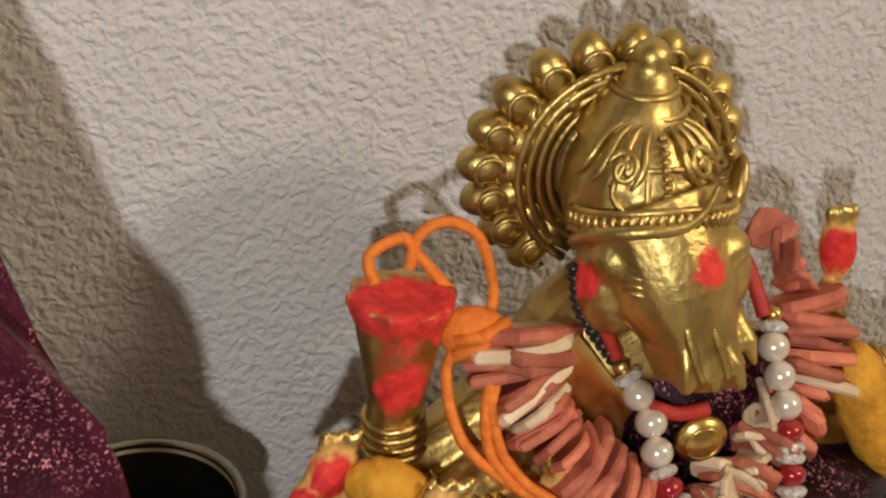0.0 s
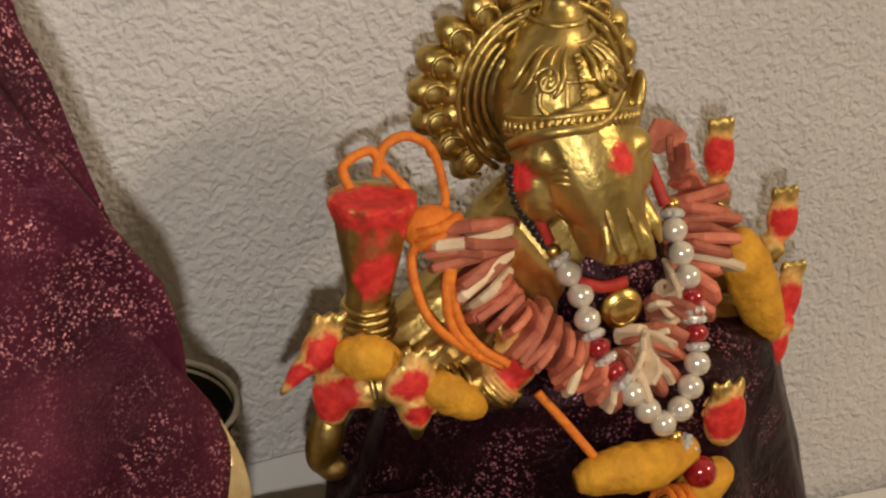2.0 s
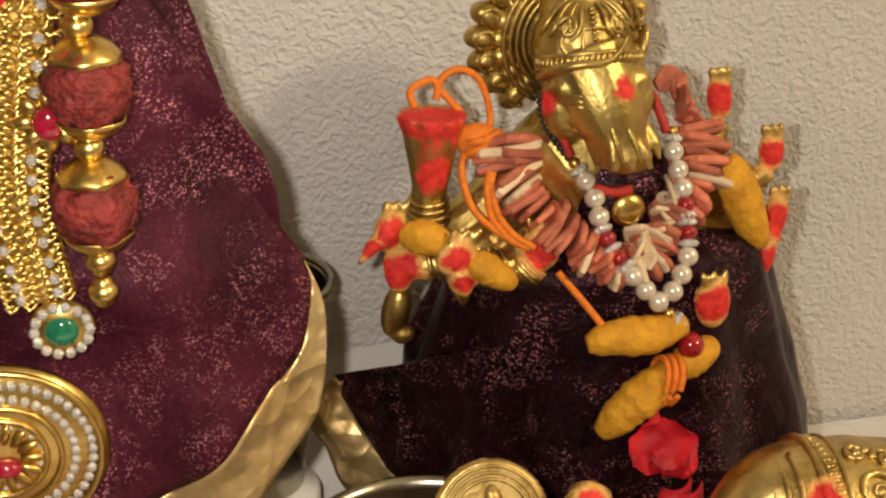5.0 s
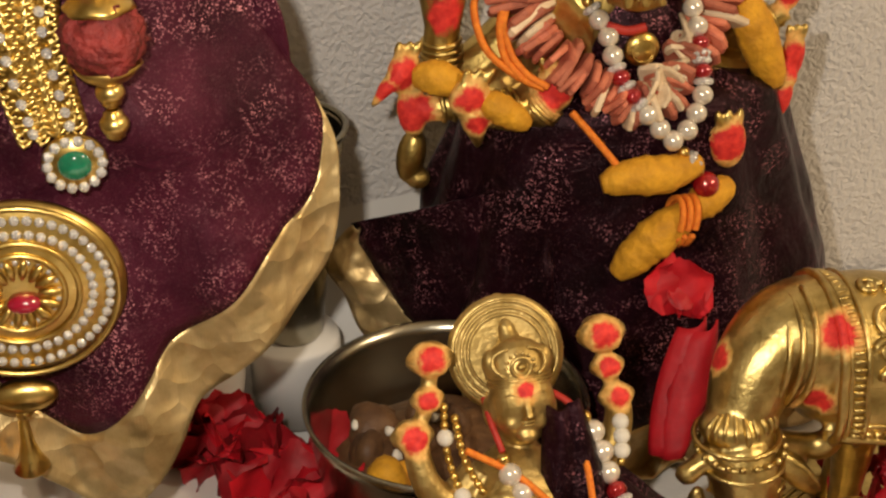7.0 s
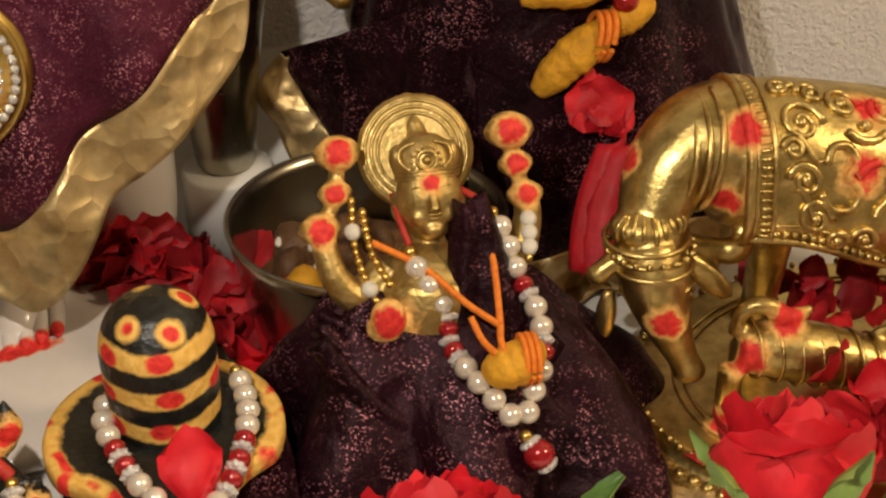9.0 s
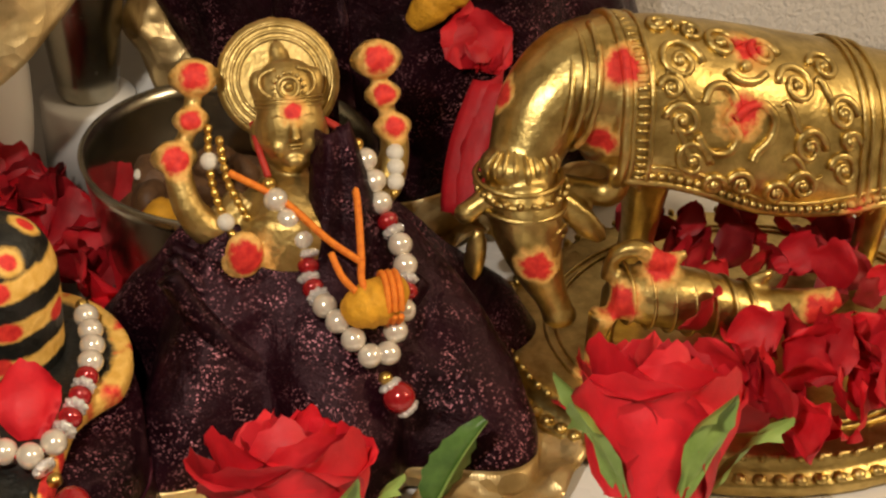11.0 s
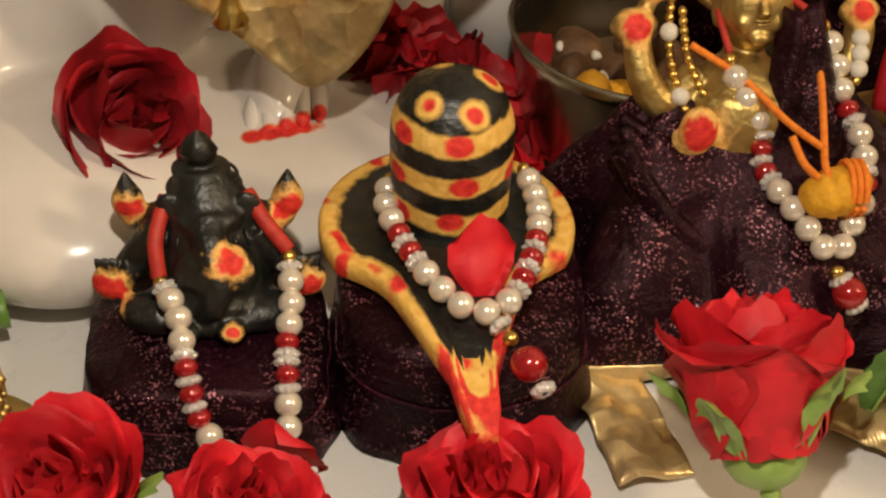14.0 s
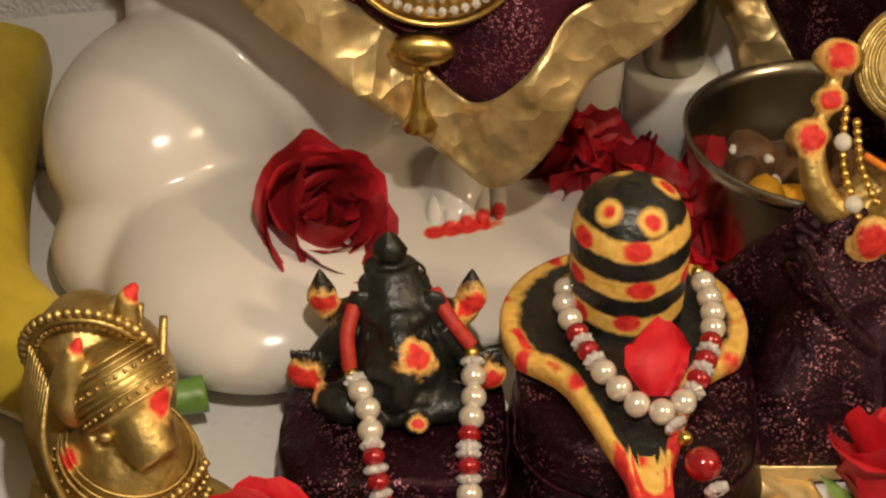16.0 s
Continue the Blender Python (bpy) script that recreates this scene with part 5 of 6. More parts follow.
for k, (sag, y, r) in enumerate(((0.5, -15.9, 0.34), (1.15, -16.4, 0.42), (1.9, -17.0, 0.46))):
    pts = [(3.2 - 0.1 * k + 5.6 * f, y + 1.0 * (2 * f - 1) ** 2, 4.75 - 0.9 * f - sag * math.sin(math.pi * f ** 0.8) + 0.18 * wob(f * 4, k, 3)) for f in (q / 9 for q in range(10))]
    child("fold", Geo().tube(pts, [r * (0.55 + 0.6 * math.sin(math.pi * (0.1 + 0.8 * q / 9)) + 0.25 * wob(q * 0.9, k, 7)) for q in range(10)], n=14, steps=5, flat=0.75), PURPLE, sk)
rows = []
for i in range(15):
    f = i / 14
    c, half = Vector((6.78, -14.55, 7.25)).lerp(Vector((6.95, -15.95, 4.2)), f), 0.34 + 0.62 * f
    rows.append([(c.x + u * half, c.y - 0.28 * (1 - u * u) + 0.10 * math.sin(5 * u + 3 * f), c.z + 0.1 * u + 0.06 * wob(u * 2, f * 4, 2)) for u in (q / 6 - 1 for q in range(13))])
sash = child("sash", Geo().grid(rows), PURPLE, sk, "purple sash over the shoulder")
so = sash.modifiers.new("cloth_depth", "SOLIDIFY")
so.thickness = 0.0008
pearl_garland("white pearl and red bead garland on the gilt statue", [(5.3, -14.95, 6.3), (5.5, -15.3, 5.8), (6.0, -15.8, 5.0), (6.0, -16.3, 4.4), (6.35, -17.5, 4.2), (7.15, -18.1, 3.45), (7.6, -17.7, 3.95), (7.95, -17.1, 4.35), (8.05, -16.2, 4.9), (7.8, -15.4, 5.4), (7.6, -14.9, 6.2), (7.3, -14.5, 6.8)],
              "gpppororopppppppropporpppg", [(7.2, -18.25, 3.2), (7.4, -18.5, 2.9), (7.7, -18.75, 2.5)], "goRo")
ch = thing("gold_chain", "fine gold chain with white beads on the gilt statue", "chain", at=(4.2, -14.6, 7))
string_beads(ch, [(4.2, -14.0, 7.2), (4.15, -14.5, 6.3), (4.3, -15.0, 5.6), (4.6, -15.4, 5.0), (5.3, -15.6, 4.6), (6.0, -15.9, 4.4)], "cccwcccccwccccwccc")
string_beads(ch, [(4.4, -14.2, 7.0), (4.5, -14.8, 6.2), (4.9, -15.2, 5.4), (5.5, -15.5, 4.9), (6.1, -15.8, 4.6)], "c")
string_beads(ch, [(8.25, -14.4, 6.5), (8.2, -14.8, 6.0), (8.1, -15.1, 5.6)], "wwwc")
cord("orange_thread", "orange cotton thread across the gilt statue's chest", [[(4.5, -14.9, 6.5), (5.6, -15.3, 5.9), (6.4, -16.2, 5.4), (7.0, -16.9, 5.2)], [(7.2, -14.6, 6.5), (7.15, -15.7, 5.9), (7.0, -16.9, 5.2)], [(6.4, -16.6, 5.3), (6.55, -17.1, 5.0), (6.75, -17.6, 4.95)], [(7.0, -16.9, 5.2), (6.9, -17.4, 5.1), (7.0, -17.9, 4.8)]], 0.085)
cord("red_neck_cord", "red cord from the gilt statue's neck to its garland", [[(5.2, -13.75, 7.0), (5.22, -14.3, 6.75), (5.35, -14.9, 6.3)], [(6.75, -13.85, 7.0), (7.0, -14.15, 6.95), (7.25, -14.45, 6.8)]], 0.085, RED_CORD)
root([(6.55, -17.4, 4.35), (6.95, -17.6, 4.55), (7.35, -17.5, 4.65), (7.8, -17.2, 4.75)], 0.52, "short fat turmeric root tied with orange thread")
cord("orange_tie", "orange thread wound round turmeric on the gilt statue", [[(7.35 + 0.14 * k, -17.5 - 0.52 * math.cos(t), 4.65 + 0.54 * math.sin(t)) for t in (0.5 * j for j in range(13))] for k in range(3)], 0.07)

# ---- brass cow with calf on an oval base ----
spine = [Vector(p) for p in [(13.4, -13.2, 6.75), (15.0, -13.25, 6.45), (17.0, -13.3, 6.0), (19.5, -13.2, 5.4), (21.8, -13.2, 5.1)]]
girth = [1.70, 1.92, 1.98, 1.95, 1.6]
g = Geo()
g.tube(spine, girth, n=24, steps=5)
g.ell((13.3, -13.2, 6.9), (1.3, 1.55, 1.6))
g.ell((21.9, -13.2, 5.1), (1.4, 1.6, 1.6))
g.tube([(13.9, -13.2, 7.0), (12.9, -13.2, 7.05), (12.0, -13.5, 6.6), (11.45, -14.0, 5.7), (11.3, -14.3, 5.2)], [1.65, 1.42, 1.12, 0.86, 0.72], n=20, steps=5)
g.ell((11.2, -14.35, 5.6), (0.95, 0.75, 0.52), (0, 8, 0))
g.tube([(11.2, -14.55, 5.2), (11.28, -14.9, 4.5), (11.5, -15.2, 3.6), (11.85, -15.45, 2.7), (12.05, -15.55, 2.25)], [0.80, 0.86, 0.66, 0.42, 0.38], n=18, steps=5)
g.ell((12.08, -15.62, 2.15), (0.44, 0.36, 0.32))
g.ell((10.78, -15.1, 4.2), (0.34, 0.26, 0.24), (0, 20, 0))
g.ell((11.95, -15.1, 4.2), (0.34, 0.26, 0.24), (0, -20, 0))
g.tube([(10.6, -14.6, 5.1), (10.1, -14.75, 4.9), (9.85, -14.75, 4.7), (9.8, -14.7, 4.95)], [0.34, 0.26, 0.27, 0.14], n=10, steps=4)
g.tube([(11.9, -14.3, 5.1), (12.9, -14.2, 4.7), (13.5, -14.3, 4.6), (13.7, -14.4, 5.0), (13.5, -14.4, 5.3)], [0.3, 0.3, 0.36, 0.3, 0.16], n=10, steps=4)
for e in (0.0, 1.0):
    g.ell((12.7 + 0.05 * e, -14.75 + 0.16 * e, 4.22 + 0.05 * e), (0.92 - 0.1 * e, 0.14, 0.34 - 0.06 * e), (0, 44, -14))
g.ell((10.2, -14.65, 3.45), (0.28, 0.2, 0.80), (0, 4, 0))
for lx, ly in ((14.7, -13.7), (15.3, -12.2), (20.9, -14.2), (21.3, -12.2)):
    g.tube([(lx, ly, 5.4), (lx, ly, 3.0), (lx - 0.1, ly, 1.5), (lx - 0.1, ly, 0.7)], [0.75, 0.44, 0.36, 0.48], n=14, steps=3)
g.tube([(13.2, -15.9, 2.9), (14.6, -16.2, 2.75), (16.2, -16.5, 2.4), (17.2, -16.7, 2.3)], [0.62, 0.78, 0.66, 0.45], n=16, steps=4)
g.tube([(17.0, -16.65, 2.4), (17.8, -16.85, 2.45), (18.6, -16.95, 2.75)], [0.5, 0.46, 0.26], n=12, steps=3)
g.ell((16.7, -16.3, 3.0), (0.5, 0.16, 0.2), (0, -25, 0))
g.tube([(13.1, -15.8, 3.2), (13.2, -15.9, 3.9), (13.7, -16.0, 4.1), (14.3, -16.1, 3.7), (14.9, -16.1, 3.9)], [0.18, 0.2, 0.24, 0.26, 0.1], n=10, steps=4)
for lx, ly in ((12.9, -16.3), (13.5, -15.5), (16.7, -16.9), (16.9, -16.1)):
    g.tube([(lx, ly, 2.6), (lx - 0.15, ly, 1.6), (lx - 0.1, ly, 0.8)], [0.36, 0.22, 0.24], n=10, steps=2)
g.lathe((17.5, -15.2, 0.0), [(0.02, 0.05), (6.9, 0.05), (6.9, 0.4), (6.5, 0.55), (6.35, 0.9), (0.02, 0.9)], 64, sx=1.0, sy=0.80)
cow = cast(g, 0.09, 2)
COW_SPOTS = [(13.4, -14.5, 8.1, 0.42), (13.0, -14.6, 6.2, 0.36), (11.0, -13.4, 7.0, 0.34), (11.35, -15.75, 3.75, 0.36), (14.2, -16.3, 3.8, 0.4), (13.2, -16.4, 2.9, 0.42), (12.8, -16.5, 1.0, 0.35), (18.0, -17.2, 2.5, 0.4), (18.6, -17.1, 2.8, 0.28), (16.2, -15.05, 6.9, 0.45), (16.6, -14.0, 7.85, 0.42), (19.6, -15.1, 4.1, 0.4)]
daub(cow, COW_SPOTS, rim=1.4)


def flank(x, phi, lift=0.0):
    """A point on the cow's side: along the spine, and up from the flank in degrees."""
    i = max(0, min(3, next((k for k in range(3, -1, -1) if spine[k].x <= x), 0)))
    f = (x - spine[i].x) / (spine[i + 1].x - spine[i].x)
    c = spine[i].lerp(spine[i + 1], f)
    r = girth[i] + (girth[i + 1] - girth[i]) * f + lift
    a = radians(phi)
    return (x, c.y - r * math.cos(a) - 0.9 * max(0.0, -math.sin(a)), c.z + r * math.sin(a))


def saddle_low(x):
    return -46 + 9 * math.sin((x - 13.4) * 1.15)


rows = [[flank(13.5 + 0.3 * i, saddle_low(13.5 + 0.3 * i) + (150 - saddle_low(13.5 + 0.3 * i)) * j / 24, 0.09 + 0.02 * wob(i, j, 2, 0.9)) for j in range(25)] for i in range(28)]
cow.grid([r[::-1] for r in rows])
for x, rad in ((13.45, 0.13), (13.62, 0.07), (14.02, 0.08)):
    cow.tube([flank(x + 0.0012 * p, p, 0.12) for p in range(-55, 150, 7)], rad, n=6)
for p in range(-48, 140, 6):
    cow.tube([flank(13.68, p, 0.14), flank(13.96, p + 1, 0.14)], 0.06, n=5)
cow.tube([flank(13.5 + 0.2 * i, saddle_low(13.5 + 0.2 * i), 0.12) for i in range(40)], 0.11, n=6)
cow.tube([flank(14.0 + 0.2 * i, saddle_low(14.0 + 0.2 * i) + 15, 0.1) for i in range(37)], 0.05, n=5)
for i in range(34):
    x = 14.1 + 0.22 * i
    cow.ell(flank(x, saddle_low(x) + 7.5, 0.12), 0.10, nu=8, nv=6)
for x in (19.5, 19.75, 20.1):
    cow.tube([flank(x, p, 0.12) for p in range(-50, 140, 7)], 0.07, n=6)


def scroll(x, phi, size, turns, hand):
    pts = []
    for k in range(26):
        a = turns * 2 * math.pi * k / 25
        r = size * (1 - 0.85 * k / 25)
        pts.append(flank(x + hand * r * math.cos(a), phi + 30 * r * math.sin(a), 0.12))
    cow.tube(pts, [0.105 - 0.0018 * k for k in range(26)], n=6)


for x, phi, s, h in ((14.8, 52, 0.55, 1), (14.75, 12, 0.42, -1), (15.0, -14, 0.45, 1), (17.7, 45, 0.5, -1), (18.0, 5, 0.45, 1), (17.9, -22, 0.4, -1), (18.9, 30, 0.42, 1), (19.0, -8, 0.4, -1), (16.0, 70, 0.45, 1), (16.3, -26, 0.35, -1), (15.3, 78, 0.35, -1), (17.0, 66, 0.4, 1), (15.6, -30, 0.3, 1), (17.2, -30, 0.34, 1), (18.6, 62, 0.4, -1), (14.6, 84, 0.3, 1), (14.5, 33, 0.26, -1), (19.1, 12, 0.25, 1)):
    scroll(x, phi, s, 1.6, h)
    cow.ell(flank(x, phi, 0.1), (0.14, 0.14, 0.14), nu=8, nv=6)
for pts in ([(15.25, 25), (15.45, 36), (15.85, 38), (16.05, 27), (15.8, 18), (16.1, 8), (15.9, -4), (15.4, -6), (15.1, 4)], [(16.0, 18), (16.3, 26), (16.7, 30), (17.0, 22), (16.9, 8), (16.6, -2), (16.5, -8)], [(15.9, 48), (16.2, 43), (16.6, 44), (16.9, 50)]):
    cow.tube([flank(x, p, 0.13) for x, p in pts], 0.11, n=8, steps=4)
for x0, x1, p0, p1 in ((14.4, 15.2, 42, 28), (14.5, 15.1, 2, -8), (17.2, 17.9, 30, 18), (17.3, 18.4, -6, -12), (18.2, 18.8, 48, 40)):
    cow.tube([flank(x0 + (x1 - x0) * q / 5, p0 + (p1 - p0) * q / 5 + 6 * math.sin(q * 1.25), 0.12) for q in range(6)], [0.03, 0.07, 0.09, 0.08, 0.06, 0.03], n=6, steps=3)
cow.ell(flank(16.4, 53, 0.15), (0.16, 0.16, 0.16), nu=8, nv=6)
for a in (0.0, 0.28, 0.56):
    cow.tube([(12.75 - a + 0.25 * math.cos(t), -13.25 + (1.52 - 0.35 * a) * math.sin(t), 7.05 - 0.35 * a + (1.50 - 0.30 * a) * math.cos(t)) for t in (radians(-190 + 8 * k) for k in range(25))], 0.085, n=6)
for z, r in ((5.40, 1.02), (5.14, 1.02), (4.86, 0.99)):
    cow.tube([(11.22 + (5.35 - z) * 0.1 + r * math.cos(t), -14.4 - (5.35 - z) * 0.55 + r * 0.95 * math.sin(t), z) for t in (2 * math.pi * k / 26 for k in range(26))], 0.07, n=6, closed=True)
for k in range(20):
    t = 2 * math.pi * k / 20
    cow.ell((11.24 + 1.06 * math.cos(t), -14.58 + 1.0 * math.sin(t), 5.26), 0.09, nu=6, nv=5)
for k in range(9):
    a = radians(-64 + 16 * k)
    cow.tube([(11.2 + 0.85 * math.sin(a), -15.12 + 0.12 * abs(k - 4), 5.5), (11.2 + 0.95 * math.sin(a), -15.05 + 0.10 * abs(k - 4), 5.85), (11.2 + 0.62 * math.sin(a), -14.5, 6.15)], [0.05, 0.08, 0.05], n=6, steps=3)
for sx in (-1, 1):
    cow.ell((11.36 + sx * 0.60, -15.3, 4.2), (0.2, 0.13, 0.11), nu=10, nv=8)
    cow.tube([(11.36 + sx * 0.36, -15.6, 4.38), (11.36 + sx * 0.62, -15.45, 4.5), (11.36 + sx * 0.88, -15.1, 4.36)], 0.045, n=5, steps=3)
for k in range(7):
    c = Vector((13.5, -15.95, 2.85)).lerp(Vector((16.4, -16.55, 2.35)), k / 6)
    r = 0.74 + 0.07 * math.sin(k / 6 * 3.1)
    cow.tube([(c.x, c.y + r * math.cos(t), c.z + r * math.sin(t)) for t in (2 * math.pi * j / 20 for j in range(20))], 0.05, n=5, closed=True)
for k in range(90):
    t = 2 * math.pi * k / 90
    cow.ell((17.5 + 6.42 * math.cos(t), -15.2 + 5.14 * math.sin(t), 0.92), 0.10, nu=6, nv=5)
    cow.ell((17.5 + 6.72 * math.cos(t), -15.2 + 5.38 * math.sin(t), 0.5), (0.18, 0.18, 0.12), nu=6, nv=5)
for rr in (0.8, 0.84):
    cow.tube([(17.5 + 6.4 * rr * math.cos(t), -15.2 + 5.12 * rr * math.sin(t), 0.93) for t in (2 * math.pi * k / 60 for k in range(60))], 0.06, n=5, closed=True)
solid("brass_cow_with_calf", cow, daubed(BRASS_OLD, "antique_brass_with_powder"), "ornate brass cow bending to its calf on oval base", "statue")

# ---- striped black stone lingam with its cloth ----
LX, LY = -0.48, -16.0
g = Geo()
prof = [(0.02, 6.55), (0.35, 6.51), (0.72, 6.37), (1.01, 6.10), (1.19, 5.72), (1.27, 5.3), (1.27, 4.6), (1.24, 3.9), (1.22, 3.3)]
dense = spline([Vector((r, z, 0)) for r, z in prof], 10)
g.lathe((LX, LY, 0), [(p.x, p.y) for p in dense], 110)


YC, YR, YD = (LX - 0.09, LY - 0.40), 2.68, 5.35


def yoni(t):
    """Outline of the drop-shaped basin: a circle drawn out to a spout at the front."""
    phi, beta = abs((t + math.pi / 2 + math.pi) % (2 * math.pi) - math.pi), math.acos(YR / YD)
    if phi >= beta:
        return YR
    side = YR / math.cos(beta - phi) * (1 - 0.15 * math.sin(math.pi * phi / beta))
    return max(side, min(0.36 / max(math.sin(phi), 0.01), 5.75))


rows = []
for s, z in [(0.02, 3.30), (0.3, 3.30)] + [(0.5 + 0.025 * k, 3.30 + 0.05 * min(1, max(0, (k - 9) / 4))) for k in range(19)] + [(0.985, 3.32), (1.0, 3.22), (1.0, 2.95), (0.94, 2.78), (0.5, 2.7), (0.02, 2.7)]:
    rows.append([])
    for j in range(180):
        t = 2 * math.pi * j / 180
        r = yoni(t) * s
        y = r * math.sin(t)
        rows[-1].append((YC[0] + r * math.cos(t) + 0.09 * max(0, -y - 2.2), YC[1] + y, z - 0.20 * max(0, -y - 2.2)))
g.grid(rows, 0, True)


def lingam_paint(v):
    """Yellow bands round the shaft and the basin's rim; red dots and smears on them."""
    red, paste = np.full(len(v), 3.0), np.full(len(v), 3.0)
    for i, (x, y, z) in enumerate(v):
        ang = math.atan2(y - LY, x - LX)
        if math.hypot(x - LX, y - LY) < 1.4 and z > 3.37:
            paste[i] = 1 + min(abs(z - m + 0.05 * math.sin(3 * ang)) - 0.22 for m in (5.62, 4.68, 3.74)) * 4
            red[i] = min(math.sqrt(((ang - a) / 0.24) ** 2 + ((z - m) / 0.22) ** 2) for a, m in ((-1.55, 5.6), (-2.6, 5.6), (-1.45, 4.66), (-2.7, 4.62), (-1.65, 3.78), (-2.6, 3.72), (-0.4, 4.6)))
            d = min(math.dist((x, y, z), p) for p in ((-1.08, -16.75, 6.35), (-0.12, -16.95, 6.18), (0.25, -15.9, 6.35), (-0.7, -15.4, 6.7)))
            red[i], paste[i] = min(red[i], d / 0.19), min(paste[i], d / 0.33)
        elif z < 3.5:
            off = 0.09 * max(0, YC[1] - y - 2.2)
            gap = yoni(math.atan2(y - YC[1], x - YC[0] - off)) - math.hypot(y - YC[1], x - YC[0] - off)
            if z > 2.92 - 0.20 * max(0, YC[1] - y - 2.2):
                paste[i] = 0.4 if y < YC[1] - 3.9 else 1 + (gap - 0.40) * 2.2
                if paste[i] < 1.1:
                    red[i] = 1.3 - 1.3 * wob(x, y, 2, 2.3) - (0.18 if y < YC[1] - 2.4 else 0.0)
    return red, paste


g.field = lingam_paint
solid("striped_lingam", g, daubed(STONE, "painted_black_stone", paste=YELLOW_PAINT, rag=0.8), "black stone lingam painted with yellow bands and red dots", "statue")


def pad(name, label, c, rx, ry, h, square, seed):
    """A block wrapped in purple tissue, with soft folds and a stitched seam."""
    rows = []
    for v, z in [(0.04, h), (0.5, h), (0.9, h * 0.99), (0.985, h * 0.93), (1.0, h * 0.8), (1.02, h * 0.55), (1.06, h * 0.3), (1.10, h * 0.12), (1.12, 0.08), (0.9, 0.06)]:
        row = []
        for j in range(90):
            t = 2 * math.pi * j / 90
            ct, st = math.cos(t), math.sin(t)
            k = (abs(ct) ** square + abs(st) ** square) ** (-1 / square)
            f = 1 + (0.03 * wob(ct * 3, st * 3, seed + z * 0.5) + 0.02 * math.sin(t * 13 + seed) * (1 - z / h)) * (v > 0.5)
            row.append((c[0] + rx * v * k * ct * f, c[1] + ry * v * k * st * f, z + 0.08 * wob(ct * 2 * v, st * 2 * v, seed)))
        rows.append(row)
    ob = thing(name, label, "cloth", at=(c[0], c[1], 0))
    child("fabric", Geo().grid(rows[::-1], 0, True), PURPLE, ob)
    seam = [(x * 1.0, y - 0.03 if y < c[1] else y, z) for x, y, z in rows[5]]
    child("seam", Geo().tube(seam, 0.035, n=5, closed=True), PLUM, ob, "stitched seam")
    return ob


pad("cloth_pad", "purple cloth-wrapped pad under the striped lingam", (-0.35, -17.3), 2.55, 2.9, 2.72, 2.6, 1)
pad("cloth_pad", "purple cloth-wrapped pad under the black stone figure", (-5.55, -18.15), 2.4, 2.05, 2.0, 4.0, 7)
pearl_garland("white pearl and red bead garland round the striped lingam", [(-1.65, -15.4, 3.7), (-1.85, -16.4, 3.75), (-1.55, -17.7, 3.7), (-1.0, -18.9, 3.6), (-0.3, -19.7, 3.5), (0.4, -19.4, 3.5), (0.85, -18.6, 3.65), (1.2, -17.4, 3.7), (1.3, -16.4, 3.7), (1.15, -15.1, 3.7)],
              "gppproroppppporororppppg", [(0.1, -19.9, 3.45), (0.45, -20.4, 3.2), (0.75, -21.0, 3.0), (0.9, -21.4, 2.85)], "ogRo")
loose_petal((-0.05, -19.0, 3.3), 1.6, (-38, 6, 8), seed=2, label="bright red petal standing against the lingam")

# ---- seated black stone figure ----
g = Geo()
g.tube([(-5.56, -16.5, 4.75), (-5.5, -16.7, 4.2), (-5.45, -17.05, 3.3), (-5.4, -17.5, 2.2)], [0.50, 0.78, 1.02, 1.28], n=20, steps=4)
g.ell((-5.56, -16.45, 4.72), (0.62, 0.54, 0.16))
g.ell((-5.5, -16.65, 4.42), (0.80, 0.70, 0.18))
g.ell((-5.42, -17.3, 4.1), (0.7, 0.5, 0.3))
g.lathe((-5.58, -16.4, 4.72), [(0.02, 0.0), (0.24, 0.02), (0.30, 0.16), (0.41, 0.36), (0.30, 0.6), (0.02, 0.82)], 6)
g.ell((-5.3, -17.9, 3.2), (0.85, 0.6, 0.75))
g.tube([(-5.42, -17.45, 4.1), (-5.35, -17.95, 3.8), (-5.2, -18.4, 3.3), (-5.35, -18.55, 2.8), (-5.6, -18.5, 2.6)], [0.40, 0.36, 0.28, 0.24, 0.18], n=12, steps=4)
g.ell((-5.45, -17.9, 2.3), (1.7, 0.85, 0.42))
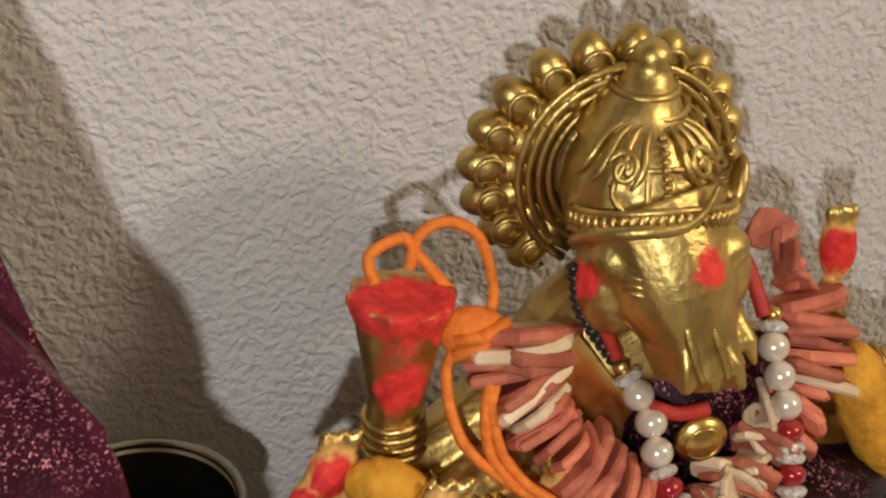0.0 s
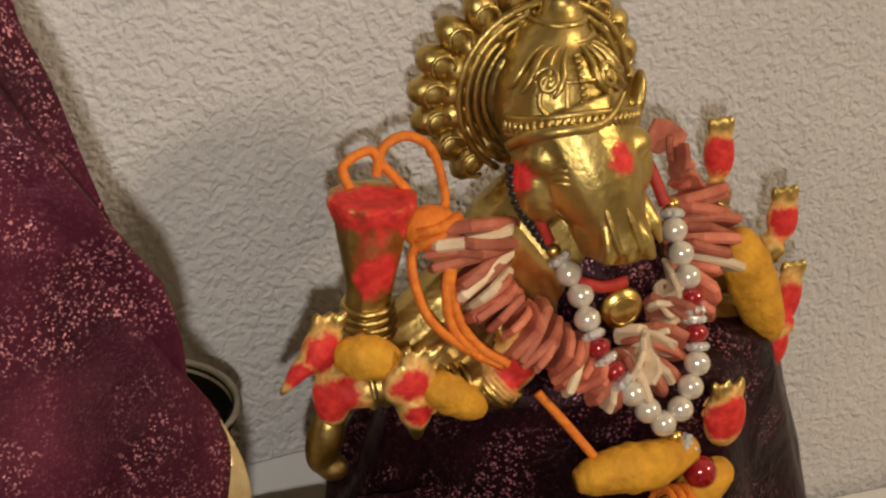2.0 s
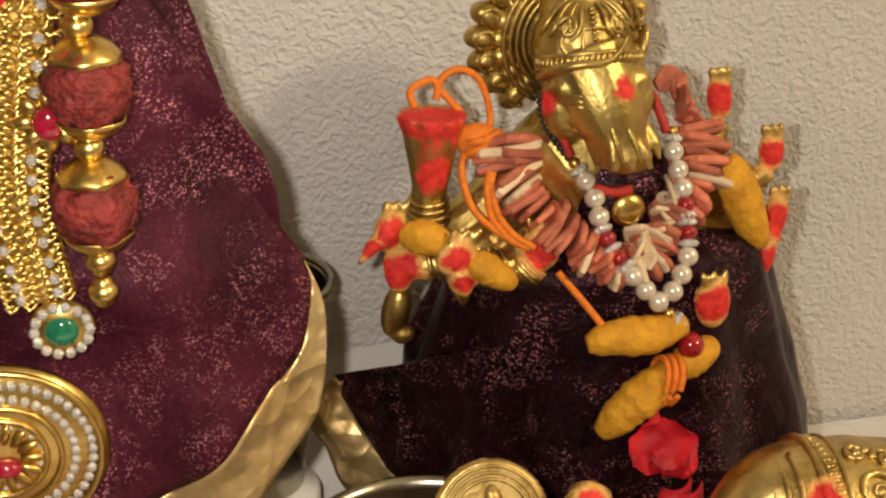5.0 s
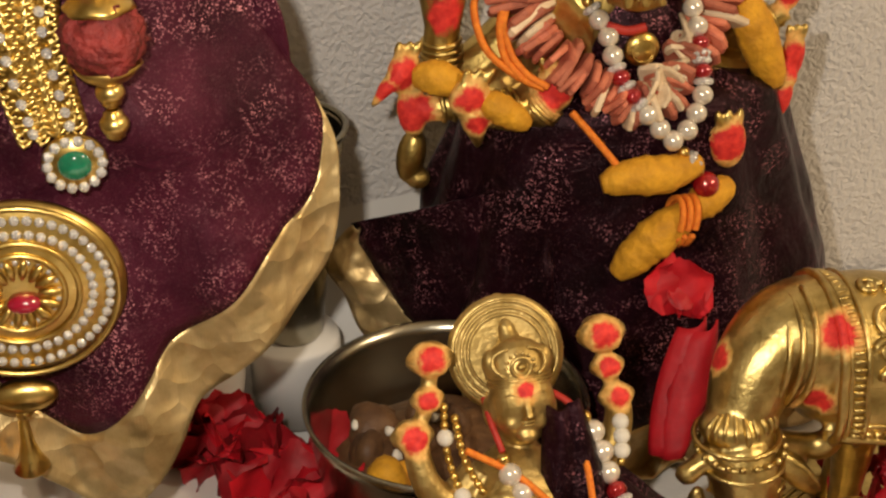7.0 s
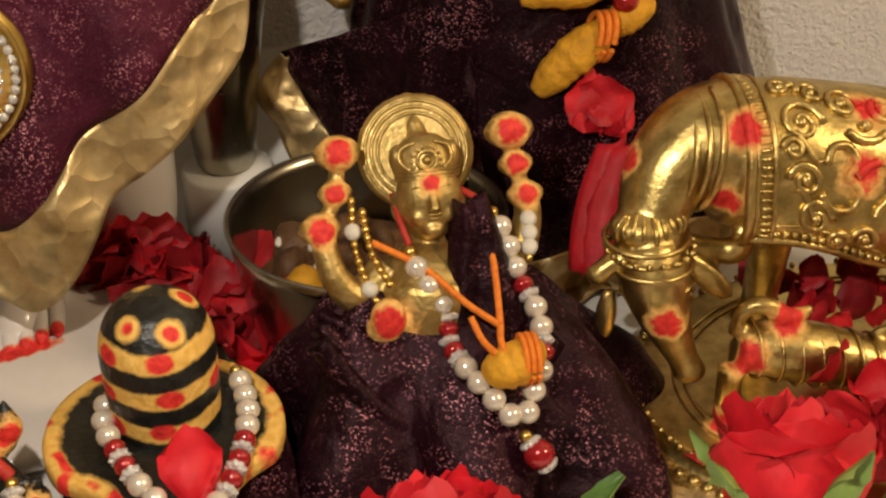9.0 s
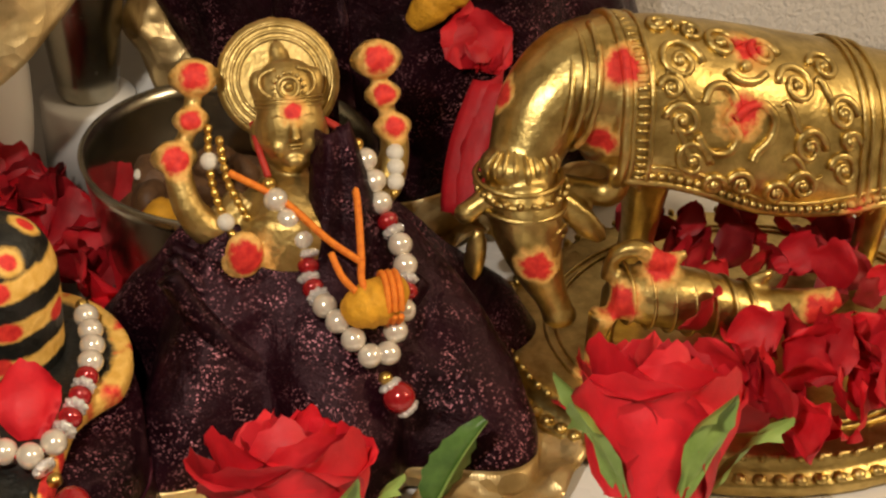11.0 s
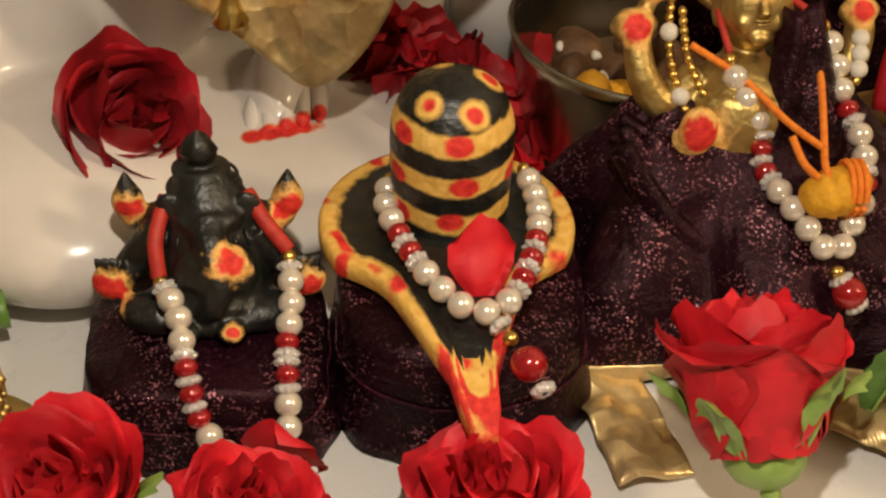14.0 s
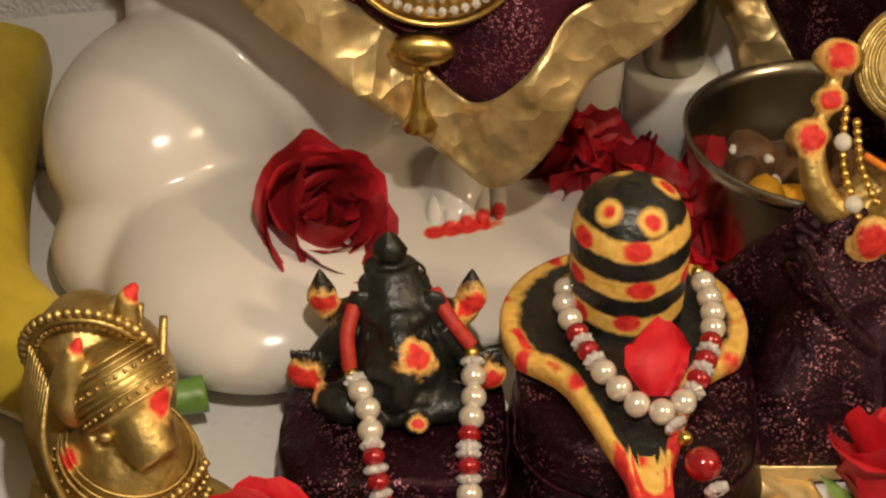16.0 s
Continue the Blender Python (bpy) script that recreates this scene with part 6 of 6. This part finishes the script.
for sx in (-1, 1):
    g.ell((-5.45 + sx * 1.1, -18.1, 2.35), (0.75, 0.5, 0.38), (0, 0, sx * 20))
    g.tube([(-5.45 + sx * 0.9, -17.1, 3.7), (-5.45 + sx * 1.5, -17.2, 3.0), (-5.45 + sx * 1.85, -17.5, 2.7)], [0.42, 0.36, 0.30], n=12, steps=4)
    g.tube([(-5.45 + sx * 0.8, -16.9, 3.9), (-5.45 + sx * 1.4, -16.6, 3.6), (-5.45 + sx * 1.6, -16.55, 4.0)], [0.36, 0.30, 0.26], n=12, steps=4)
    g.ell((-5.45 + sx * 1.6, -16.6, 4.05), (0.34, 0.28, 0.42))
    g.tube([(-5.45 + sx * 1.6, -16.6, 4.2), (-5.45 + sx * 1.62, -16.55, 4.75)], [0.32, 0.03], n=10)
    g.ell((-5.45 + sx * 1.95, -17.55, 2.75), (0.42, 0.30, 0.42), (0, sx * 10, 0))
    for k in range(4):
        g.ell((-5.45 + sx * (1.75 + 0.14 * k), -17.6, 3.15), (0.07, 0.12, 0.26), (0, sx * (6 * k - 6), 0), 8, 6)
    g.ell((-5.42 + sx * 0.78, -17.1, 4.15), (0.3, 0.16, 0.42))
    g.ell((-5.45 + sx * 0.45, -18.7, 2.35), (0.3, 0.35, 0.22))
black = cast(g, 0.06, 1)
daub(black, [(-4.85, -18.35, 3.75, 0.33), (-4.95, -19.0, 2.55, 0.17), (-7.45, -17.85, 2.75, 0.34), (-3.5, -17.85, 2.75, 0.3), (-7.05, -16.85, 4.0, 0.28), (-3.85, -16.85, 4.0, 0.30)], rim=1.5)
for k in range(6):
    r = 0.97 - 0.07 * k
    black.tube([(-5.45 + r * math.cos(t), -16.88 + 0.075 * k + 0.92 * r * math.sin(t), 3.62 + 0.19 * k) for t in (2 * math.pi * j / 24 for j in range(24))], 0.04, n=5, closed=True)
for k in range(9):
    a = radians(200 + 17.5 * k)
    black.tube([(-5.45 + 0.97 * math.cos(a), -16.9 + 0.9 * math.sin(a), 3.9), (-5.43 + 1.06 * math.cos(a), -17.0 + 0.98 * math.sin(a), 3.6)], 0.035, n=5)
black.lathe((-5.58, -16.42, 4.86), [(0.02, 0.0), (0.24, 0.02), (0.32, 0.12), (0.40, 0.30), (0.26, 0.52), (0.02, 0.74)], 7)
solid("black_stone_figure", black, daubed(STONE, "black_stone_with_powder", rag=2.0), "small seated black stone figure daubed with red powder", "statue")
pearl_garland("white pearl and red bead garland hung on the black stone figure", [(-6.4, -18.0, 3.15), (-6.0, -18.9, 2.95), (-5.9, -19.4, 2.55), (-5.8, -19.9, 2.25), (-5.6, -20.35, 1.55), (-5.2, -20.7, 1.05), (-4.6, -20.85, 0.75), (-4.0, -20.8, 0.85), (-3.9, -20.35, 1.45), (-3.9, -19.9, 2.05), (-3.9, -19.3, 2.45), (-3.8, -18.4, 2.85), (-3.85, -17.6, 3.45)],
              "goppporororppppppporoorpppog")
cord("red_neck_cord", "flat red cord over the black stone figure's shoulders", [[(-6.4, -18.0, 3.15), (-6.45, -17.6, 3.8), (-6.25, -16.9, 4.35)], [(-3.85, -17.55, 3.45), (-4.3, -17.3, 4.0), (-4.65, -16.8, 4.35)]], 0.17, RED_CORD)

# ---- small brass bull on a round base ----
g = Geo()
g.ell((-11.4, -18.9, 3.2), (1.5, 2.2, 1.7))
g.ell((-10.6, -20.75, 2.65), (1.5, 1.35, 1.85))
g.ell((-11.3, -19.6, 4.9), (1.1, 1.2, 1.3))
g.ell((-10.42, -20.75, 4.95), (0.98, 0.9, 1.0), (20, 0, 0))
g.tube([(-10.25, -20.9, 4.8), (-9.9, -21.4, 4.3), (-9.65, -21.65, 3.98)], [0.74, 0.56, 0.44], n=14, steps=3)
g.tube([(-11.25, -20.9, 4.5), (-11.35, -21.1, 5.1), (-11.2, -21.05, 5.75), (-11.0, -20.85, 6.25)], [0.36, 0.36, 0.27, 0.08], n=12, steps=4)
g.tube([(-10.3, -20.1, 6.0), (-10.25, -20.0, 6.5), (-10.05, -19.9, 6.8)], [0.28, 0.22, 0.07], n=12, steps=4)
g.ell((-10.85, -21.35, 3.9), (0.2, 0.26, 0.55), (0, -18, 0))
g.ell((-10.35, -21.3, 3.55), (0.34, 0.3, 0.26))
for k in range(6):
    g.tube([(-11.9 + 0.42 * k, -19.3, 6.1 - 0.08 * (k - 2.5) ** 2), (-12.0 + 0.44 * k, -20.0, 5.5 - 0.08 * (k - 2.5) ** 2), (-12.0 + 0.42 * k, -20.5, 4.6)], [0.1, 0.12, 0.06], n=6, steps=3)
for lx in (-11.4, -9.8):
    g.tube([(lx, -21.4, 2.6), (lx, -21.9, 1.4), (lx, -22.0, 0.5)], [0.55, 0.38, 0.46], n=12, steps=3)
g.tube([(-12.2, -20.2, 2.0), (-12.4, -21.0, 1.1), (-12.0, -21.6, 0.9)], [0.6, 0.45, 0.4], n=12, steps=3)
g.lathe((-10.9, -20.9, 0), [(0.02, 0.05), (2.85, 0.05), (2.85, 0.35), (2.65, 0.6), (0.02, 0.6)], 48, sy=1.05)
bull = cast(g, 0.07, 1)
daub(bull, [(-10.5, -21.9, 2.5, 0.36), (-11.5, -21.5, 3.9, 0.22), (-9.55, -21.2, 5.0, 0.3), (-12.3, -21.5, 1.3, 0.35), (-10.95, -21.0, 6.25, 0.22), (-10.1, -20.0, 6.7, 0.2)], rim=1.35)


def hoop(geo, c, r, axis, h, rad, n=30, lift=0.03, beads=False):
    """A ring laid on an ellipsoid, square to an axis, h along it."""
    w = Vector(axis).normalized()
    u = w.orthogonal().normalized()
    v = w.cross(u)
    k = math.sqrt(1 - h * h)
    pts = []
    for j in range(n):
        t = 2 * math.pi * j / n
        d = (u * math.cos(t) + v * math.sin(t)) * k + w * h
        pts.append(tuple(c[i] + (r[i] + lift) * d[i] for i in range(3)))
    if beads:
        for p in pts:
            geo.ell(p, rad, nu=6, nv=5)
    else:
        geo.tube(pts, rad, n=6, closed=True)


for h, rad, bd in ((-0.12, 0.04, False), (0.0, 0.05, True), (0.10, 0.035, False), (0.18, 0.03, False), (0.26, 0.03, False), (0.36, 0.05, True), (0.46, 0.04, False), (0.54, 0.03, False), (0.62, 0.03, False)):
    hoop(bull, (-10.6, -20.75, 2.65), (1.5, 1.35, 1.85), (0.25, -0.25, 1), h, rad, 36, 0.03, bd)
for h, rad, bd in ((-0.35, 0.045, False), (-0.24, 0.05, True), (-0.12, 0.035, False), (0.0, 0.03, False), (0.12, 0.03, False), (0.22, 0.05, True), (0.34, 0.035, False), (0.46, 0.03, False), (0.58, 0.035, False)):
    hoop(bull, (-10.42, -20.75, 4.95), (0.98, 0.92, 1.0), (-0.55, 0.45, 0.75), h, rad, 30, 0.03, bd)
for k in range(5):
    bull.tube([(-10.05 + 0.1 * k, -21.6 + 0.06 * k, 4.62 + 0.05 * k), (-9.85 + 0.1 * k, -21.75 + 0.08 * k, 4.3 + 0.05 * k)], 0.035, n=5)
for k in range(40):
    t = 2 * math.pi * k / 40
    bull.ell((-10.9 + 2.3 * math.cos(t), -20.9 + 2.4 * math.sin(t), 0.62), 0.07, nu=6, nv=5)
for sx in (-1, 1):
    bull.ell((-10.2 + sx * 0.42, -21.5 + sx * 0.14, 4.55), (0.17, 0.1, 0.1), nu=8, nv=6)
for k in range(9):
    f = k / 8
    bull.tube([(-12.15 + 0.5 * f, -20.3 - 0.8 * f, 5.7 - 0.3 * f), (-12.3 + 0.55 * f, -20.9 - 0.9 * f, 4.4), (-12.1 + 0.7 * f, -21.3 - 0.75 * f, 3.1), (-11.6 + 0.8 * f, -21.7 - 0.45 * f, 1.9 + 0.1 * k)], [0.04, 0.09, 0.08, 0.04], n=6, steps=5)
for k in range(22):
    a = radians(200 - 8.5 * k)
    for r, q in ((1.28, 0.12), (1.02, 0.08)):
        bull.ell((-11.1 + r * math.cos(a), -20.1 - 0.35 * math.sin(a), 5.2 + (r + 0.05) * math.sin(a)), q, nu=8, nv=6)
bull.tube([(-11.1 + 1.15 * math.cos(a), -20.15 - 0.35 * math.sin(a), 5.2 + 1.2 * math.sin(a)) for a in (radians(200 - 8 * k) for k in range(24))], 0.07, n=6)
for d, q in ((0.0, 0.10), (0.36, 0.07), (0.7, 0.10), (1.05, 0.06)):
    for k in range(26):
        a = radians(195 + 6.2 * k)
        bull.ell((-10.55 + 1.62 * math.cos(a), -20.85 + 1.5 * math.sin(a), 3.15 - d + 0.25 * math.cos(a)), q, nu=6, nv=5)
for k in range(12):
    a = radians(210 + 10 * k)
    bull.tube([(-10.55 + 1.6 * math.cos(a), -20.85 + 1.5 * math.sin(a), 2.05), (-10.55 + 1.66 * math.cos(a), -20.85 + 1.56 * math.sin(a), 1.75), (-10.55 + 1.55 * math.cos(a), -20.85 + 1.45 * math.sin(a), 1.5)], [0.06, 0.1, 0.03], n=6, steps=2)
solid("brass_bull", bull, daubed(GILT_DULL, "bull_brass_with_powder"), "small ornate brass bull on a round base", "statue")

# ---- bananas ----
ban = thing("banana", "ripe yellow banana with green stem lying on the table", "banana", at=(-15, -12, 0))
bp = [Vector(p) for p in [(-17.9, -1.6, 2.2), (-17.9, -4.5, 1.75), (-17.2, -9.5, 1.6), (-15.9, -13.6, 1.6), (-13.6, -15.9, 1.5), (-11.7, -16.6, 1.3)]]
path = spline(bp, 10)
rad = [1.6 * (0.35 + 0.65 * math.sin(math.pi * min(1, 0.12 + 0.80 * i / (len(path) - 1))) ** 0.55) for i in range(len(path))]
gb = Geo()
up = None
rows = []
for i, p in enumerate(path):
    d = (path[min(i + 1, len(path) - 1)] - path[max(i - 1, 0)]).normalized()
    side = d.cross(Vector((0, 0, 1))).normalized()
    upv = side.cross(d)
    rows.append([p + (side * math.cos(t) + upv * math.sin(t)) * rad[i] * (1 + 0.05 * math.cos(5 * t)) for t in (2 * math.pi * j / 30 for j in range(30))])
gb.grid(rows, 0, True)
child("fruit", gb, BANANA, ban)
child("stem", Geo().tube([bp[-1], Vector((-10.6, -16.6, 1.2)), Vector((-9.9, -16.4, 1.2))], [0.62, 0.42, 0.45], n=12, steps=3), LEAF, ban, "green cut stem")
child("blossom_end", Geo().ell(bp[0], (0.42, 0.3, 0.42)), BANANA_SPOT, ban, "dark blossom end")

# ---- roses and petals on the table ----
rose("full red rose lying before the gilt statue", (4.7, -22.8, 2.6), 2.65, (-38, 4, 10), ROSE, 0.14, True, 1, 1.0)
rose("full red rose with green sepals before the brass cow", (11.5, -23.0, 3.2), 2.6, (-36, 6, -12), ROSE, 0.1, True, 2, 1.1, 1.3)
rose("full red rose lying beside the brass bull", (-7.7, -22.3, 0.75), 2.2, (10, -14, 0), ROSE, 0.34, True, 5)
rose("full red rose lying before the black stone figure", (-4.8, -23.1, 0.65), 1.95, (6, 12, 40), ROSE, 0.34, True, 6)
rose("red rose lying before the striped lingam", (0.05, -22.7, 0.65), 2.0, (-10, 0, 80), ROSE, 0.5, True, 7)
rose("dark red rose laid on the white statue's lap", (-8.4, -11.9, 2.4), 2.7, (30, 44, 0), ROSE_DARK, 0.2, False, 9)
leaf((8.0, -19.8, 0.5), 2.4, (-12, 30, 10), "dark green rose leaf with toothed edge")
rng = random.Random(21)
for k in range(54):
    f = k / 53
    hx, hy = -2.3 + 4.3 * f, -6.9 - 0.4 * f - 9.0 * max(0, f - 0.5) ** 1.3
    loose_petal((hx + rng.uniform(-.5, .5), hy + rng.uniform(-.7, .7), 0.5 + rng.uniform(0, 0.5)), rng.uniform(1.9, 2.6), (rng.uniform(-40, 35), rng.uniform(-50, 50), rng.uniform(-70, 70)), ROSE_DARK if k % 2 else ROSE, k, "red petal heaped on the table", "petal heap")
for k in range(8):
    loose_petal((0.9 + rng.uniform(-.5, .6), -9.8 - rng.uniform(-.6, 1.6), 0.5 + rng.uniform(0, 1.2)), 1.7, (rng.uniform(-60, 60), rng.uniform(-40, 60), 50 * k), ROSE if k < 4 else ROSE_DARK, k, "red petal beside the steel bowl", "petal heap")
for k in range(46):
    loose_petal((rng.uniform(14.6, 22), rng.uniform(-16.0, -11.5), 1.2 + rng.uniform(0, 0.9)), rng.uniform(0.9, 1.4), (rng.uniform(-70, 70), rng.uniform(-60, 60), rng.uniform(0, 360)), ROSE_DARK if k % 3 else ROSE, k, "red petal strewn under the brass cow", "strewn petals")
for k in range(46):
    loose_petal((rng.uniform(14.4, 20.5), rng.uniform(-20.4, -17.4), 1.2 + rng.uniform(0, 1.2)), rng.uniform(1.2, 1.8), (rng.uniform(-70, 40), rng.uniform(-60, 60), rng.uniform(0, 360)), ROSE, k, "red petal strewn before the brass calf", "strewn petals")
loose_petal((11.6, -17.2, 0.9), 1.0, (60, 10, 20), ROSE_DARK, 1, "dark red petal on the cow's base")
loose_petal((15.2, -17.0, 2.4), 1.6, (10, -30, 20), ROSE, 2, "red petal leaning on the brass calf")
loose_petal((-4.7, -20.9, 1.2), 1.9, (38, 62, 20), ROSE, 3, "bright red petal resting on the black figure's garland")
loose_petal((5.0, -21.0, 3.3), 1.5, (-14, 6, 0), ROSE, 1, "pointed red petal rising from a rose")


# ---- crinkled gold tissue ends lying on the table ----
for (fx, fy, fz), lx, ly, ang, lab in (((3.0, -19.6, 0.5), 0.8, 1.6, 12, "crinkled gold tissue end beside a red rose"), ((9.7, -19.0, 0.35), 1.5, 2.4, -38, "gold tissue border end lying before the gilt statue"), ((10.6, -8.6, 0.6), 1.6, 1.1, 20, "crinkled gold tissue end behind the gilt statue"), ((2.9, -12.0, 0.6), 1.4, 1.5, 30, "crinkled gold tissue end under the steel bowl")):
    rows = []
    for i in range(21):
        row = []
        for j in range(21):
            u, v = i / 10 - 1, j / 10 - 1
            x, y = u * lx, v * ly
            ca, sa = math.cos(radians(ang)), math.sin(radians(ang))
            z = 0.25 + 0.45 * abs(wob(x + fx, y + fy, 1, 0.9)) + 0.10 * math.sin(3.5 * x + fx)
            row.append((fx + x * ca - y * sa, fy + x * sa + y * ca, z))
        rows.append(row)
    ob = solid("gold_tissue_end", Geo().grid(rows), TISSUE, lab, "cloth", "gold tissue ends")
    so = ob.modifiers.new("cloth_depth", "SOLIDIFY")
    so.thickness = 0.0006
